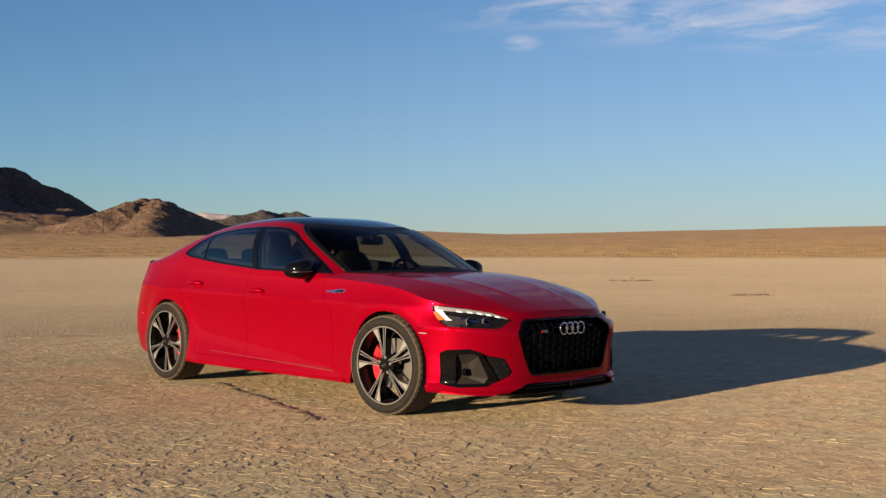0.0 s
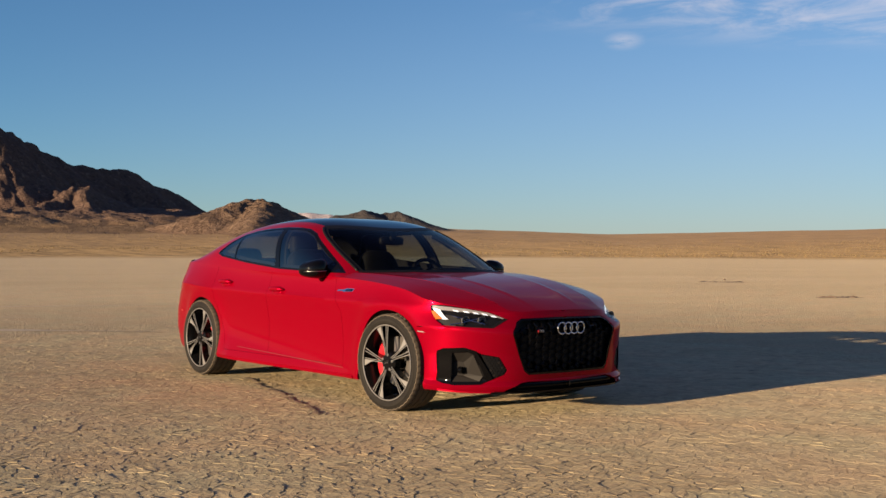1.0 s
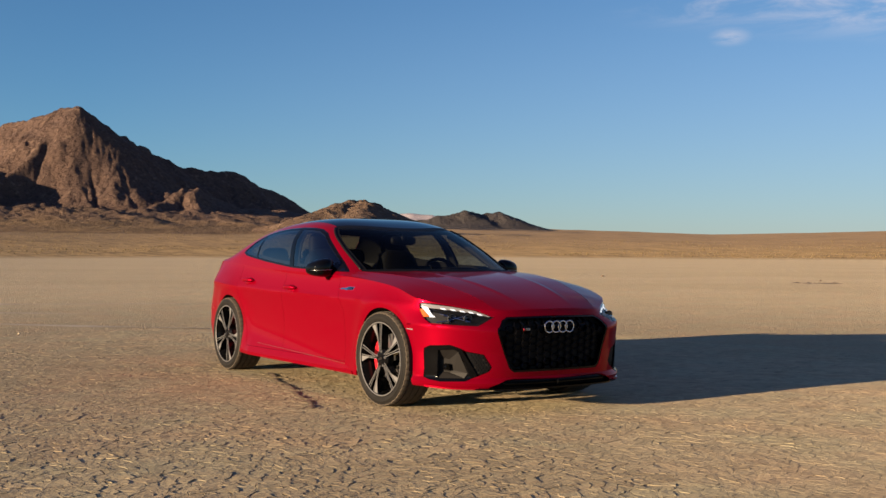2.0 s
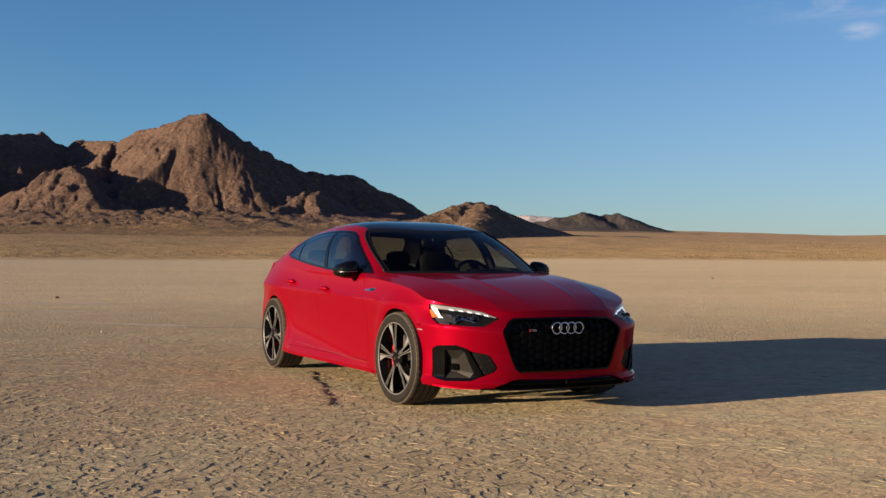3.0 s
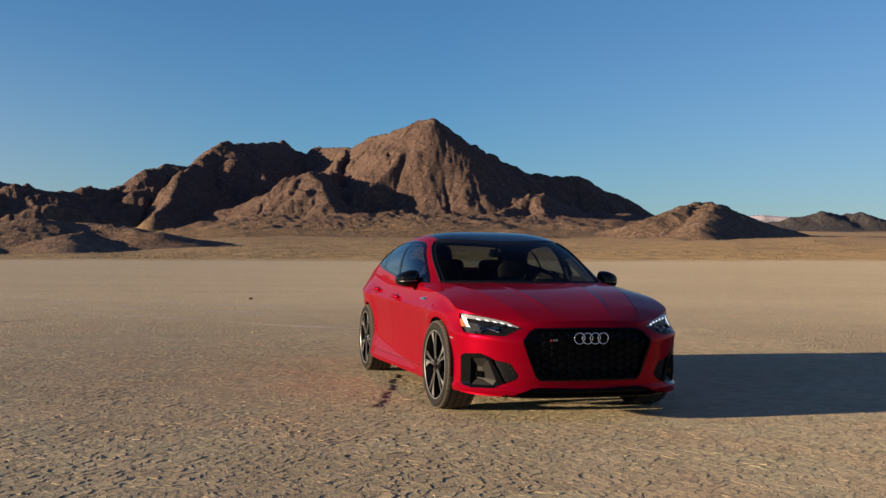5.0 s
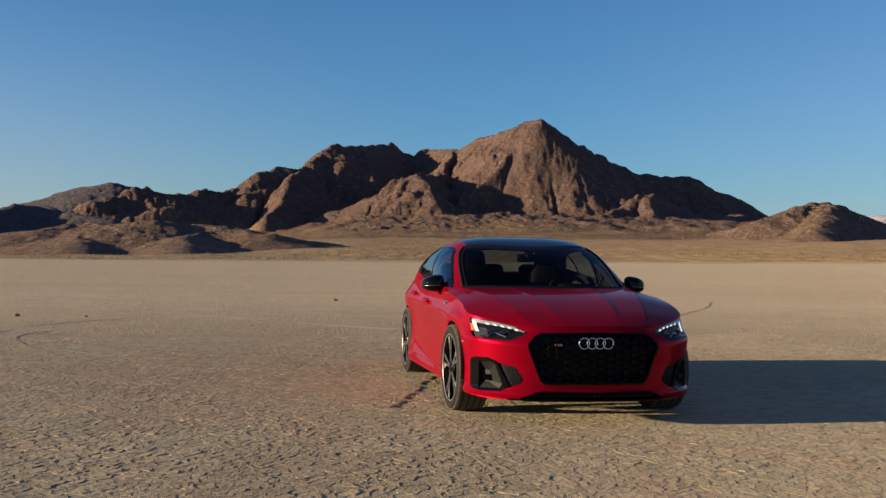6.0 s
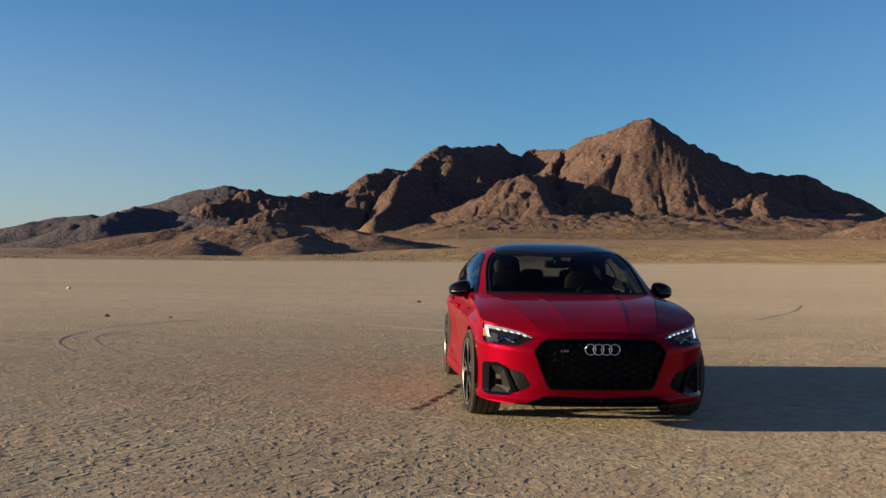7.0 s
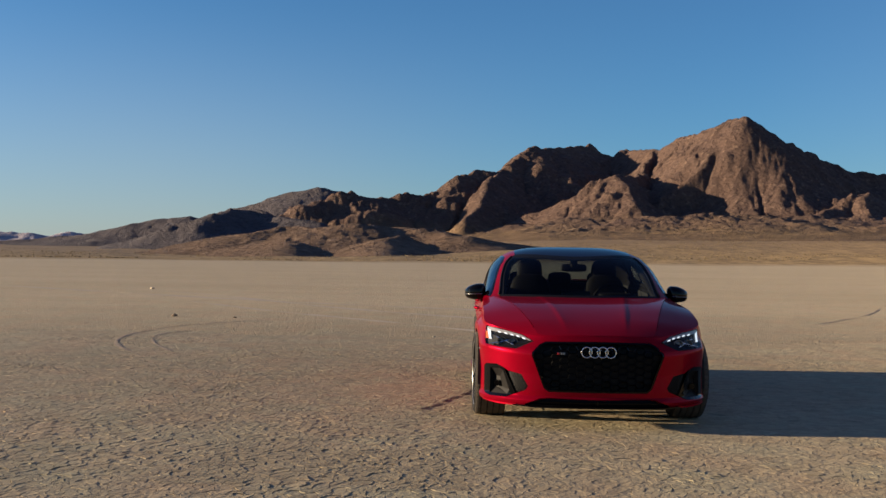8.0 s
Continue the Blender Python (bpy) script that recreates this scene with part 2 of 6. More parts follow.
def plain_height(x, y):
    dx, dy = x - HUB[0], y - HUB[1]
    r, az = np.hypot(dx, dy), np.degrees(np.arctan2(dx, dy))
    bed = edge_rise(az) * np.clip((r - 25) / (EDGE - 25), 0, None) ** 1.3
    bed = np.where(r > EDGE, edge_rise(az), bed)
    top = np.interp(az, [-180, -30, -8, 4, 26, 34, 44, 48, 54, 68, 90, 180], [0.5, 0.5, 0.5, 1.75, 1.9, 1.85, 1.55, 1.42, 1.55, 1.82, 1.2, 0.5])
    share = np.interp(r, [EDGE, 560, 800, 1400, 3200, 4600], [0.0, 0.28, 0.62, 0.86, 1.0, 0.9])
    rise = r * np.tan(np.radians(top)) * share
    crust_in = np.clip(np.minimum(np.minimum(x - CRUST_X[0], CRUST_X[1] - x), np.minimum(y - CRUST_Y[0], CRUST_Y[1] - y)) / 1.6, 0, 1)
    bed = bed - 0.011 * crust_in
    rough = fbm(x / 60, y / 60, 4) * np.clip((r - EDGE) / 200, 0, 1) * 1.2
    return bed + np.where(r > EDGE, rise + rough, 0)


def ground_material(name, cracked):
    m = material(name, (0.4, 0.3, 0.2), 0.95, spec=0.2)
    m.node_tree.nodes["Principled BSDF"].inputs["Diffuse Roughness"].default_value = 0.22
    c = add(m, "TexCoord")
    # cracked mud: fine cells near, broad pale and dark patches
    cells = add(m, "TexVoronoi", Scale=9.0, Randomness=0.9)
    cells.feature = "DISTANCE_TO_EDGE"
    warp = add(m, "TexNoise", Scale=3.0, Detail=4)
    push = add(m, "VectorMath")
    push.operation = "SCALE"
    push.inputs[3].default_value = 0.22
    sums = add(m, "VectorMath")
    sums.operation = "ADD"
    join(m, c.outputs["Object"], warp.inputs["Vector"])
    join(m, warp.outputs["Color"], push.inputs[0])
    join(m, c.outputs["Object"], sums.inputs[0])
    join(m, push.outputs[0], sums.inputs[1])
    join(m, sums.outputs[0], cells.inputs["Vector"])
    crack = add(m, "MapRange", From_Min=0.0, From_Max=0.10)
    join(m, cells.outputs["Distance"], crack.inputs["Value"])
    wide, mid, fine = noise_of(m, 0.05, 6), noise_of(m, 0.9, 7, 0.6), noise_of(m, 26, 6, 0.6)
    streak = noise_of(m, 0.10, 6, 0.6, (0.25, 1.6, 1))
    tone = ramp(m, wide, [(0.3, (0.50, 0.39, 0.255)), (0.7, (0.66, 0.525, 0.355))])
    tone = blend(m, 0.4, tone, ramp(m, mid, [(0.3, (0.40, 0.31, 0.20)), (0.72, (0.68, 0.545, 0.375))]))
    tone = blend(m, 0.16, tone, ramp(m, streak, [(0.38, (0.40, 0.31, 0.20)), (0.62, (0.78, 0.64, 0.46))]))
    tone = blend(m, 0.25, tone, ramp(m, fine, [(0.3, (0.35, 0.27, 0.175)), (0.7, (0.64, 0.51, 0.35))]))
    tone = blend(m, 1.0, tone, ramp(m, noise_of(m, 1.3, 5, 0.6), [(0.35, (0.95, 1.01, 1.0)), (0.65, (1.06, 0.985, 0.95))]), "MULTIPLY")
    dabs = ramp(m, noise_of(m, 5.5, 5, 0.65, (0.7, 1.5, 1)), [(0.55, (0, 0, 0)), (0.66, (1, 1, 1))])
    patchy = ramp(m, noise_of(m, 0.35, 4, 0.6), [(0.35, (0.1, 0.1, 0.1)), (0.65, (0.75, 0.75, 0.75))])
    tone = blend(m, blend(m, 1.0, dabs, patchy, "MULTIPLY"), tone, (0.27, 0.205, 0.14))
    if cracked:
        faint = add(m, "MapRange", From_Min=0.0, From_Max=1.0, To_Min=0.55, To_Max=1.0)
        join(m, crack.outputs[0], faint.inputs["Value"])
        tone = blend(m, faint.outputs[0], (0.30, 0.225, 0.15), tone)
    else:
        # every plate has a tone of its own
        isle, own, sum_of = add(m, "NewGeometry"), add(m, "ObjectInfo"), add(m, "Math")
        join(m, isle.outputs["Random Per Island"], sum_of.inputs[0])
        join(m, own.outputs["Random"], sum_of.inputs[1])
        part_of = add(m, "Math")
        part_of.operation = "FRACT"
        join(m, sum_of.outputs[0], part_of.inputs[0])
        tone = blend(m, 1.0, tone, ramp(m, part_of.outputs[0], [(0.0, (0.86, 0.855, 0.85)), (0.5, (1.0, 1.0, 1.0)), (1.0, (1.12, 1.115, 1.10))]), "MULTIPLY")
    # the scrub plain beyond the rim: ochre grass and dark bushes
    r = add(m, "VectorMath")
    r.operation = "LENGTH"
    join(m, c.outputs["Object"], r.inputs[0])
    # darker tone round the car, rising to a paler one further out
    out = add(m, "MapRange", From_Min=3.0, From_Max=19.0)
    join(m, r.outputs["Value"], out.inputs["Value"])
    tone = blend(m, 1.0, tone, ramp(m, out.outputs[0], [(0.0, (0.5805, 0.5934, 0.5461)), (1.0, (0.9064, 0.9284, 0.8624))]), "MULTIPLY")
    wob = noise_of(m, 0.012, 5)
    far = add(m, "Math")
    far.operation = "MULTIPLY_ADD"
    far.inputs[1].default_value = 60
    join(m, wob, far.inputs[0])
    join(m, r.outputs["Value"], far.inputs[2])
    mask = add(m, "MapRange", From_Min=EDGE + 12, From_Max=EDGE + 60)
    join(m, far.outputs[0], mask.inputs["Value"])
    scrub = ramp(m, noise_of(m, 0.03, 8, 0.7), [(0.3, (0.18, 0.117, 0.0522)), (0.55, (0.342, 0.2295, 0.0972)), (0.75, (0.45, 0.315, 0.1395))])
    scrub = blend(m, 0.65, scrub, ramp(m, noise_of(m, 0.16, 7, 0.75, (1.0, 0.35, 1)), [(0.38, (0.0855, 0.0594, 0.0306)), (0.52, (0.297, 0.2025, 0.09)), (0.62, (0.45, 0.3105, 0.135))]))
    fan = add(m, "MapRange", From_Min=540.0, From_Max=860.0)
    join(m, far.outputs[0], fan.inputs["Value"])
    stony = ramp(m, noise_of(m, 0.02, 8, 0.7), [(0.3, (0.135, 0.09, 0.054)), (0.7, (0.27, 0.1845, 0.1035))])
    scrub = blend(m, fan.outputs[0], scrub, blend(m, 0.7, scrub, stony))
    shade(m, Base_Color=blend(m, mask.outputs[0], tone, scrub))
    lumps = noise_of(m, 7, 5, 0.6, (1.0, 1.6, 1))
    relief = blend(m, 0.5, blend(m, 0.45, crack.outputs[0], lumps), fine) if cracked else blend(m, 0.6, lumps, fine)
    bump(m, relief, 0.95 if cracked else 0.7, 0.035 if cracked else 0.02)
    return m


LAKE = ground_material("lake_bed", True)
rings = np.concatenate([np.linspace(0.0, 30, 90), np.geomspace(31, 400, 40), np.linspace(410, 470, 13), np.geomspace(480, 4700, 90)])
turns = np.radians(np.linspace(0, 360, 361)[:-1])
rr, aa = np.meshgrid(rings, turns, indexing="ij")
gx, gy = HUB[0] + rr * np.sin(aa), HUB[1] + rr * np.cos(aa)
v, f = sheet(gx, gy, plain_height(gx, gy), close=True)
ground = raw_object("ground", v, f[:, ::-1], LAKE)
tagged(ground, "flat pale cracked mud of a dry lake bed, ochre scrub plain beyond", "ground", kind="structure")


def rock_material(name, dark, light, stone, silt=-200.0):
    m = material(name, dark, 0.95, spec=0.15)
    wide, mid, fine = noise_of(m, 0.006, 6, 0.6), noise_of(m, 0.03, 8, 0.65), noise_of(m, 0.12, 6, 0.7)
    tone = ramp(m, mid, [(0.32, dark), (0.68, light)])
    tone = blend(m, 0.4, tone, ramp(m, wide, [(0.35, dark), (0.65, light)]))
    spots = ramp(m, fine, [(0.57, (0, 0, 0)), (0.64, (1, 1, 1))])
    tone = blend(m, ramp(m, noise_of(m, 0.2, 5, 0.7), [(0.50, (0, 0, 0)), (0.60, (0.55, 0.55, 0.55))]), tone, tuple(0.55 * q for q in dark))
    # scrub and silt creep up the lower slopes
    c, up, where = add(m, "TexCoord"), add(m, "SeparateXYZ"), add(m, "Math")
    join(m, c.outputs["Object"], up.inputs[0])
    where.operation, where.inputs[1].default_value = "MULTIPLY_ADD", 70.0
    join(m, wide, where.inputs[0])
    join(m, up.outputs["Z"], where.inputs[2])
    bare = add(m, "MapRange", From_Min=silt + 30.0, From_Max=silt + 75.0)
    join(m, where.outputs[0], bare.inputs["Value"])
    scrub = ramp(m, mid, [(0.32, (0.125, 0.085, 0.045)), (0.6, (0.25, 0.168, 0.086))])
    shade(m, Base_Color=blend(m, bare.outputs[0], scrub, blend(m, spots, tone, blend(m, 0.38, tone, stone))))
    both = blend(m, 0.5, mid, fine)
    bump(m, both, 1.0, 12.0)
    return m


ROCK = rock_material("desert_rock", (0.084, 0.056, 0.047), (0.148, 0.095, 0.069), (0.33, 0.232, 0.165), 18.0)
DARK_HILL = rock_material("dark_hill", (0.05, 0.045, 0.045), (0.085, 0.075, 0.07), (0.12, 0.1, 0.09))
# far ranges: the haze of distance is mixed into this pale base colour
HAZED = rock_material("far_rock_hazed", (0.33, 0.30, 0.33), (0.45, 0.40, 0.42), (0.5, 0.45, 0.45))
SLATE = rock_material("slate_rock", (0.073, 0.065, 0.069), (0.112, 0.096, 0.096), (0.15, 0.125, 0.12))
TAN = rock_material("tan_rock", (0.10, 0.067, 0.047), (0.19, 0.126, 0.084), (0.36, 0.265, 0.19))


def ridge_points(rows):
    """Rows of bearing, distance and elevation angle into places."""
    a = np.array(rows, float)
    az, d = np.radians(a[:, 0]), a[:, 1]
    return np.stack([HUB[0] + d * np.sin(az), HUB[1] + d * np.cos(az), 1.15 + d * np.tan(np.radians(a[:, 2]))], -1)


def skyline(distance, pairs):
    return ridge_points([(az, distance + 40 * math.sin(az * 0.9), el) for az, el in pairs])


def rain(x, y, z, share, drops=9000, rounds=30, steps=60):
    """Water runs down the slopes in many short courses and cuts gullies into them."""
    r = np.random.RandomState(5)
    n, k = z.shape
    du, dv = math.hypot(x[1, k // 2] - x[0, k // 2], y[1, k // 2] - y[0, k // 2]), math.hypot(x[0, 1] - x[0, 0], y[0, 1] - y[0, 0])
    z = z.copy()
    for _ in range(rounds):
        u, v = r.rand(drops) * (n - 4) + 1, r.rand(drops) * (k - 4) + 1
        mu, mv = np.zeros(drops), np.zeros(drops)
        load = np.zeros(drops)
        for step in range(steps):
            i, j = u.astype(int), v.astype(int)
            gu, gv = (z[i + 1, j] - z[i - 1, j]) / (2 * du), (z[i, j + 1] - z[i, j - 1]) / (2 * dv)
            mu, mv = 0.35 * mu - gu, 0.35 * mv - gv
            size = np.hypot(mu, mv) + 1e-6
            cut = share[i, j] * np.clip(np.hypot(gu, gv) - 0.12, -0.1, 0.7) * 0.028 * min(1.0, step / 8)
            cut = np.where(cut < 0, -np.minimum(-cut, load * 0.2), cut)
            load += cut
            np.add.at(z, (i, j), -cut)
            u, v = np.clip(u + 2.6 * mu / size / du, 1, n - 3), np.clip(v + 2.6 * mv / size / dv, 1, k - 3)
    soft = z.copy()
    soft[1:-1, 1:-1] = 0.4 * z[1:-1, 1:-1] + 0.15 * (z[2:, 1:-1] + z[:-2, 1:-1] + z[1:-1, 2:] + z[1:-1, :-2])
    return soft


def massif(name, ridges, span, mat, label, category, slope=0.62, rough=1.0, grid=(220, 90), bow=1.75, crown=4.0, skirt=0.0, wash=False, hollows=(), crag=1.0):
    """Terrain that falls away from ridge lines in hollow slopes, on a fan of bearings and distances."""
    az0, az1, d0, d1 = span
    az, d = np.meshgrid(np.radians(np.linspace(az0, az1, grid[0])), np.linspace(d0, d1, grid[1]), indexing="ij")
    x, y = HUB[0] + d * np.sin(az), HUB[1] + d * np.cos(az)
    wx, wy = 17 * rough * fbm(x / 130, y / 130, 5, 0.5), 17 * rough * fbm(x / 130 + 40, y / 130 + 11, 5, 0.5)
    base = plain_height(x, y)
    lift, near = np.zeros(x.shape), np.full(x.shape, 1e9)
    for pts, steep in ridges:
        feet = plain_height(pts[:, 0], pts[:, 1])
        for k in range(len(pts) - 1):
            p, q = pts[k], pts[k + 1]
            e = q[:2] - p[:2]
            t = np.clip(((x - p[0]) * e[0] + (y - p[1]) * e[1]) / (e @ e), 0, 1)
            off = np.clip(np.hypot(x - p[0] - t * e[0], y - p[1] - t * e[1]) / 70, 0.08, 1)
            vx, vy = x + wx * off, y + wy * off
            t = np.clip(((vx - p[0]) * e[0] + (vy - p[1]) * e[1]) / (e @ e), 0, 1)
            away = np.hypot(vx - p[0] - t * e[0], vy - p[1] - t * e[1])
            near = np.minimum(near, away)
            away = np.sqrt(away ** 2 + crown ** 2) - crown
            h = np.maximum(p[2] - feet[k] + t * (q[2] - feet[k + 1] - p[2] + feet[k]), 0.5)
            reach = bow * h / (slope * steep)
            lift = np.maximum(lift, h * np.clip(1 - away / reach, 0, 1) ** bow)
            if skirt:
                lift = np.maximum(lift, skirt * h * np.clip(1 - away / (2.3 * reach), 0, 1) ** 1.4)
    for ha, hd, wide, deep, share in hollows:
        ha = radians(ha)
        u = (x - HUB[0]) * math.cos(ha) - (y - HUB[1]) * math.sin(ha)
        w = (x - HUB[0]) * math.sin(ha) + (y - HUB[1]) * math.cos(ha) - hd
        lift = lift * (1 - share * np.exp(-((u / wide) ** 2 + (w / deep) ** 2) ** 1.3))
    # fades out towards the sheet's own margins
    margin = np.minimum(np.minimum(np.degrees(az) - az0, az1 - np.degrees(az)) / (0.1 * (az1 - az0)), np.minimum(d - d0, d1 - d) / (0.1 * (d1 - d0)))
    high = np.clip(lift / (40 * rough), 0, 1)
    gully = (fbm(x / 95, y / 95, 4, 0.5, True) - 0.6) * 10.0 * rough * np.clip(near / 60, 0.1, 1) * np.clip(lift / (70 * rough), 0, 1)
    stony = fbm(x / 34, y / 34, 4, 0.6) * 2.4 + fbm(x / 12, y / 12, 3, 0.65, True) * 1.0
    outcrop = np.clip(fbm(x / 52 + 7, y / 52, 5, 0.62) - 0.35, 0, 1) * 9 * np.clip(lift / 50, 0, 1)
    z = base + lift + gully * (0.4 + 0.6 * crag) + (stony + outcrop) * crag * rough * (0.2 + 0.8 * high) * np.clip(lift / 12, 0.1, 1)
    if wash:
        z = rain(x, y, z, np.clip(lift / 25, 0, 1))
    z = z - 1.2 - 12 * (1 - np.clip(margin, 0, 1)) ** 2
    v, f = sheet(x, y, z)
    ob = raw_object(name, v, f, mat)
    return tagged(ob, label, category, kind="structure")


CREST = [(-14.0, 0.9), (-12.5, 1.5), (-11.0, 2.1), (-9.5, 2.7), (-7.5, 3.35), (-6.76, 3.6), (-5.7, 3.3), (-4.45, 3.3), (-3.8, 3.46), (-3.0, 3.4), (-1.86, 3.85),
                            (-1.07, 4.55), (-0.4, 4.66), (0.16, 4.95), (1.08, 4.8), (1.85, 5.1), (2.91, 6.05), (4.28, 6.16), (5.5, 6.3),
                            (6.3, 6.2), (6.6, 5.95), (7.62, 5.7), (8.4, 6.0), (9.7, 6.1), (10.44, 6.35), (11.03, 6.7), (12.05, 6.85),
                            (13.34, 7.5), (14.26, 7.74), (14.92, 7.3), (15.63, 6.65), (16.5, 6.05), (17.86, 5.55), (18.7, 5.28),
                            (19.36, 4.85), (20.7, 4.62), (21.97, 4.68), (22.6, 4.44), (23.66, 3.74), (24.88, 3.34), (26.1, 2.5), (27.5, 1.9)]
main_ridge = ridge_points([(az, float(np.interp(az, [-14, -9.5, -4, -1, 7.3, 11, 14.3, 27], [1400, 1460, 1520, 1575, 1960, 1700, 1480, 1800])), el) for az, el in CREST])
knob_left = ridge_points([(9.2, 1560, 4.7), (8.3, 1470, 4.65), (7.5, 1410, 4.75), (6.4, 1405, 4.2), (5.3, 1410, 3.6), (3.4, 1420, 2.75), (1.0, 1430, 1.9)])
knob_front = ridge_points([(7.5, 1410, 4.75), (8.2, 1370, 4.5), (8.5, 1320, 3.3)])
spur_rocky = ridge_points([(9.6, 1800, 6.1), (9.4, 1690, 5.6), (9.0, 1600, 4.9)])
spur_mid = ridge_points([(13.4, 1500, 7.1), (12.9, 1455, 6.2), (12.0, 1425, 5.5), (11.0, 1405, 4.8), (10.1, 1390, 4.1)])
spur_peak = ridge_points([(14.3, 1480, 7.65), (15.2, 1450, 6.3), (15.7, 1425, 5.2), (16.0, 1400, 4.4), (16.1, 1370, 3.4)])
spur_right = ridge_points([(21.8, 1400, 3.0), (20.8, 1385, 3.4), (19.8, 1360, 3.6), (18.6, 1330, 3.1), (17.6, 1260, 2.2)])
spur_toe = ridge_points([(19.8, 1360, 3.6), (20.3, 1310, 2.9), (20.1, 1250, 2.1)])
spur_west = ridge_points([(1.2, 1590, 4.8), (0.6, 1520, 4.2), (0.2, 1440, 3.0), (-0.6, 1370, 2.2)])
split = next(k for k, (az, el) in enumerate(CREST) if az > 8)
massif("mountain", [(main_ridge[:split + 1], 0.9), (main_ridge[split:], 1.25), (knob_left, 0.95), (knob_front, 1.1), (spur_rocky, 1.5), (spur_mid, 2.2), (spur_peak, 1.6),
                    (spur_right, 0.75), (spur_toe, 0.75), (spur_west, 1.1)],
       (-19, 31, 640, 2250), ROCK, "large rugged brown desert mountain with shaded gullies", "mountain", 0.86, 0.75, grid=(800, 440), bow=1.7, skirt=0.28, wash=True,
       hollows=[(12.4, 1360, 88, 58, 0.42)], crag=1.35)
massif("foothill", [(ridge_points([(az, 760 - 7 * (az + 8) + 25 * math.sin(az * 1.1), el) for az, el in
                                   ((-17.5, 0.3), (-15, 0.9), (-12, 1.45), (-9.92, 1.68), (-6.9, 1.88), (-4.4, 1.78), (-2.9, 1.66), (-0.7, 1.35), (1.5, 1.0), (4.0, 0.7))]), 1.0),
                    (ridge_points([(-9.6, 770, 1.4), (-10.0, 680, 0.95), (-10.3, 590, 0.35)]), 1.0),
                    (ridge_points([(-4.6, 730, 1.5), (-4.9, 650, 1.0), (-5.2, 570, 0.35)]), 1.0)],
       (-21, 8, 470, 1100), TAN, "low eroded brown foothill at the lake bed's rim", "hill", 0.26, 0.6, (380, 190), 1.2, 10.0)
massif("foothill", [(skyline(1300, [(-18.5, 0.2), (-17.2, 1.0), (-16.4, 1.55), (-14.1, 2.33), (-13.2, 2.53), (-11.9, 2.53), (-10.5, 2.2), (-8.5, 2.0)]), 1.0)],
       (-21, -6, 1000, 1600), SLATE, "dark rocky foothill beside the large mountain", "hill", 0.45, 0.6, (160, 60))
massif("mountain", [(skyline(2300, [(-13, 2.0), (-12, 2.3), (-11.2, 2.75), (-10.5, 3.25), (-9.65, 3.62), (-8.6, 3.8), (-8, 3.66), (-7.0, 3.3), (-5, 2.5)]), 1.0)],
       (-16, -2, 1900, 2700), SLATE, "rounded dark mountain behind the foothills", "mountain", 0.4, 0.4, (140, 50), 1.3, 30.0)
massif("hill", [(skyline(2600, [(-34, 0.5), (-28, 0.6), (-24.7, 0.66), (-20.7, 1.04), (-19.3, 1.33), (-18, 1.5), (-16.7, 2.0), (-15.4, 2.15), (-14.8, 2.0), (-13, 1.5)]), 1.0)],
       (-37, -10, 2250, 2950), SLATE, "long low grey-brown hill in the distance", "hill", 0.3, 0.4, (200, 50))
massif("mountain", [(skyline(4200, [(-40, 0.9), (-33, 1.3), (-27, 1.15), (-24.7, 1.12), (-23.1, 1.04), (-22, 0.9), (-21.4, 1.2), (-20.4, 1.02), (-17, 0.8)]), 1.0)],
       (-43, -14, 3900, 4500), HAZED, "pale distant mountain range on the horizon", "mountain", 0.3, 0.5, (220, 36))
massif("hill", [(skyline(1000, [(23.5, 1.7), (24.6, 1.9), (26.1, 2.4), (27.45, 2.86), (28.6, 3.08), (29.24, 3.17), (29.6, 2.95), (29.95, 2.4)]), 1.0),
                (ridge_points([(29.2, 1000, 3.1), (29.0, 930, 2.4), (28.6, 860, 1.7)]), 1.0)],
       (21, 36, 780, 1180), TAN, "small sunlit rocky hill on the scrub plain", "hill", 0.55, 0.9, (260, 150), 1.45, 9.0)
massif("hill", [(skyline(2400, [(31.0, 1.9), (32.0, 2.13), (32.75, 2.2), (33.33, 2.42), (33.9, 2.42), (34.75, 2.65), (35.73, 2.5), (36.56, 2.67), (37.53, 2.25), (38.75, 1.78), (39.6, 1.5)]), 1.0)],
       (29.5, 41.5, 2150, 2650), DARK_HILL, "dark jagged hill far across the plain", "hill", 0.45, 0.5, (170, 44))
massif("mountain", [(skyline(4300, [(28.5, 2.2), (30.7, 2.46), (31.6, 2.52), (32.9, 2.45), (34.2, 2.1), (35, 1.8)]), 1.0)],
       (27.5, 36, 4000, 4550), HAZED, "pale pinkish mountain far away", "mountain", 0.35, 0.5, (80, 30))

# ---- the car: nose towards -y, wheels on z = 0 ----
AXLE, WHEEL_R, ARCH_R = 1.415, 0.334, 0.362
car = new("car")
tagged(car, "glossy red five-door fastback car with black roof and grille", "car")

# widest outline in plan, from the middle of the nose round to the middle of the tail
OUTLINE = [(0, -2.292), (0.25, -2.285), (0.45, -2.258), (0.622, -2.178), (0.772, -2.035), (0.868, -1.84), (0.892, -1.6), (0.908, -1.35),
           (0.902, -0.9), (0.898, -0.3), (0.905, 0.4), (0.908, 1.0), (0.912, 1.4), (0.885, 1.75), (0.815, 2.06), (0.70, 2.27), (0.56, 2.385), (0.28, 2.45), (0, 2.47)]
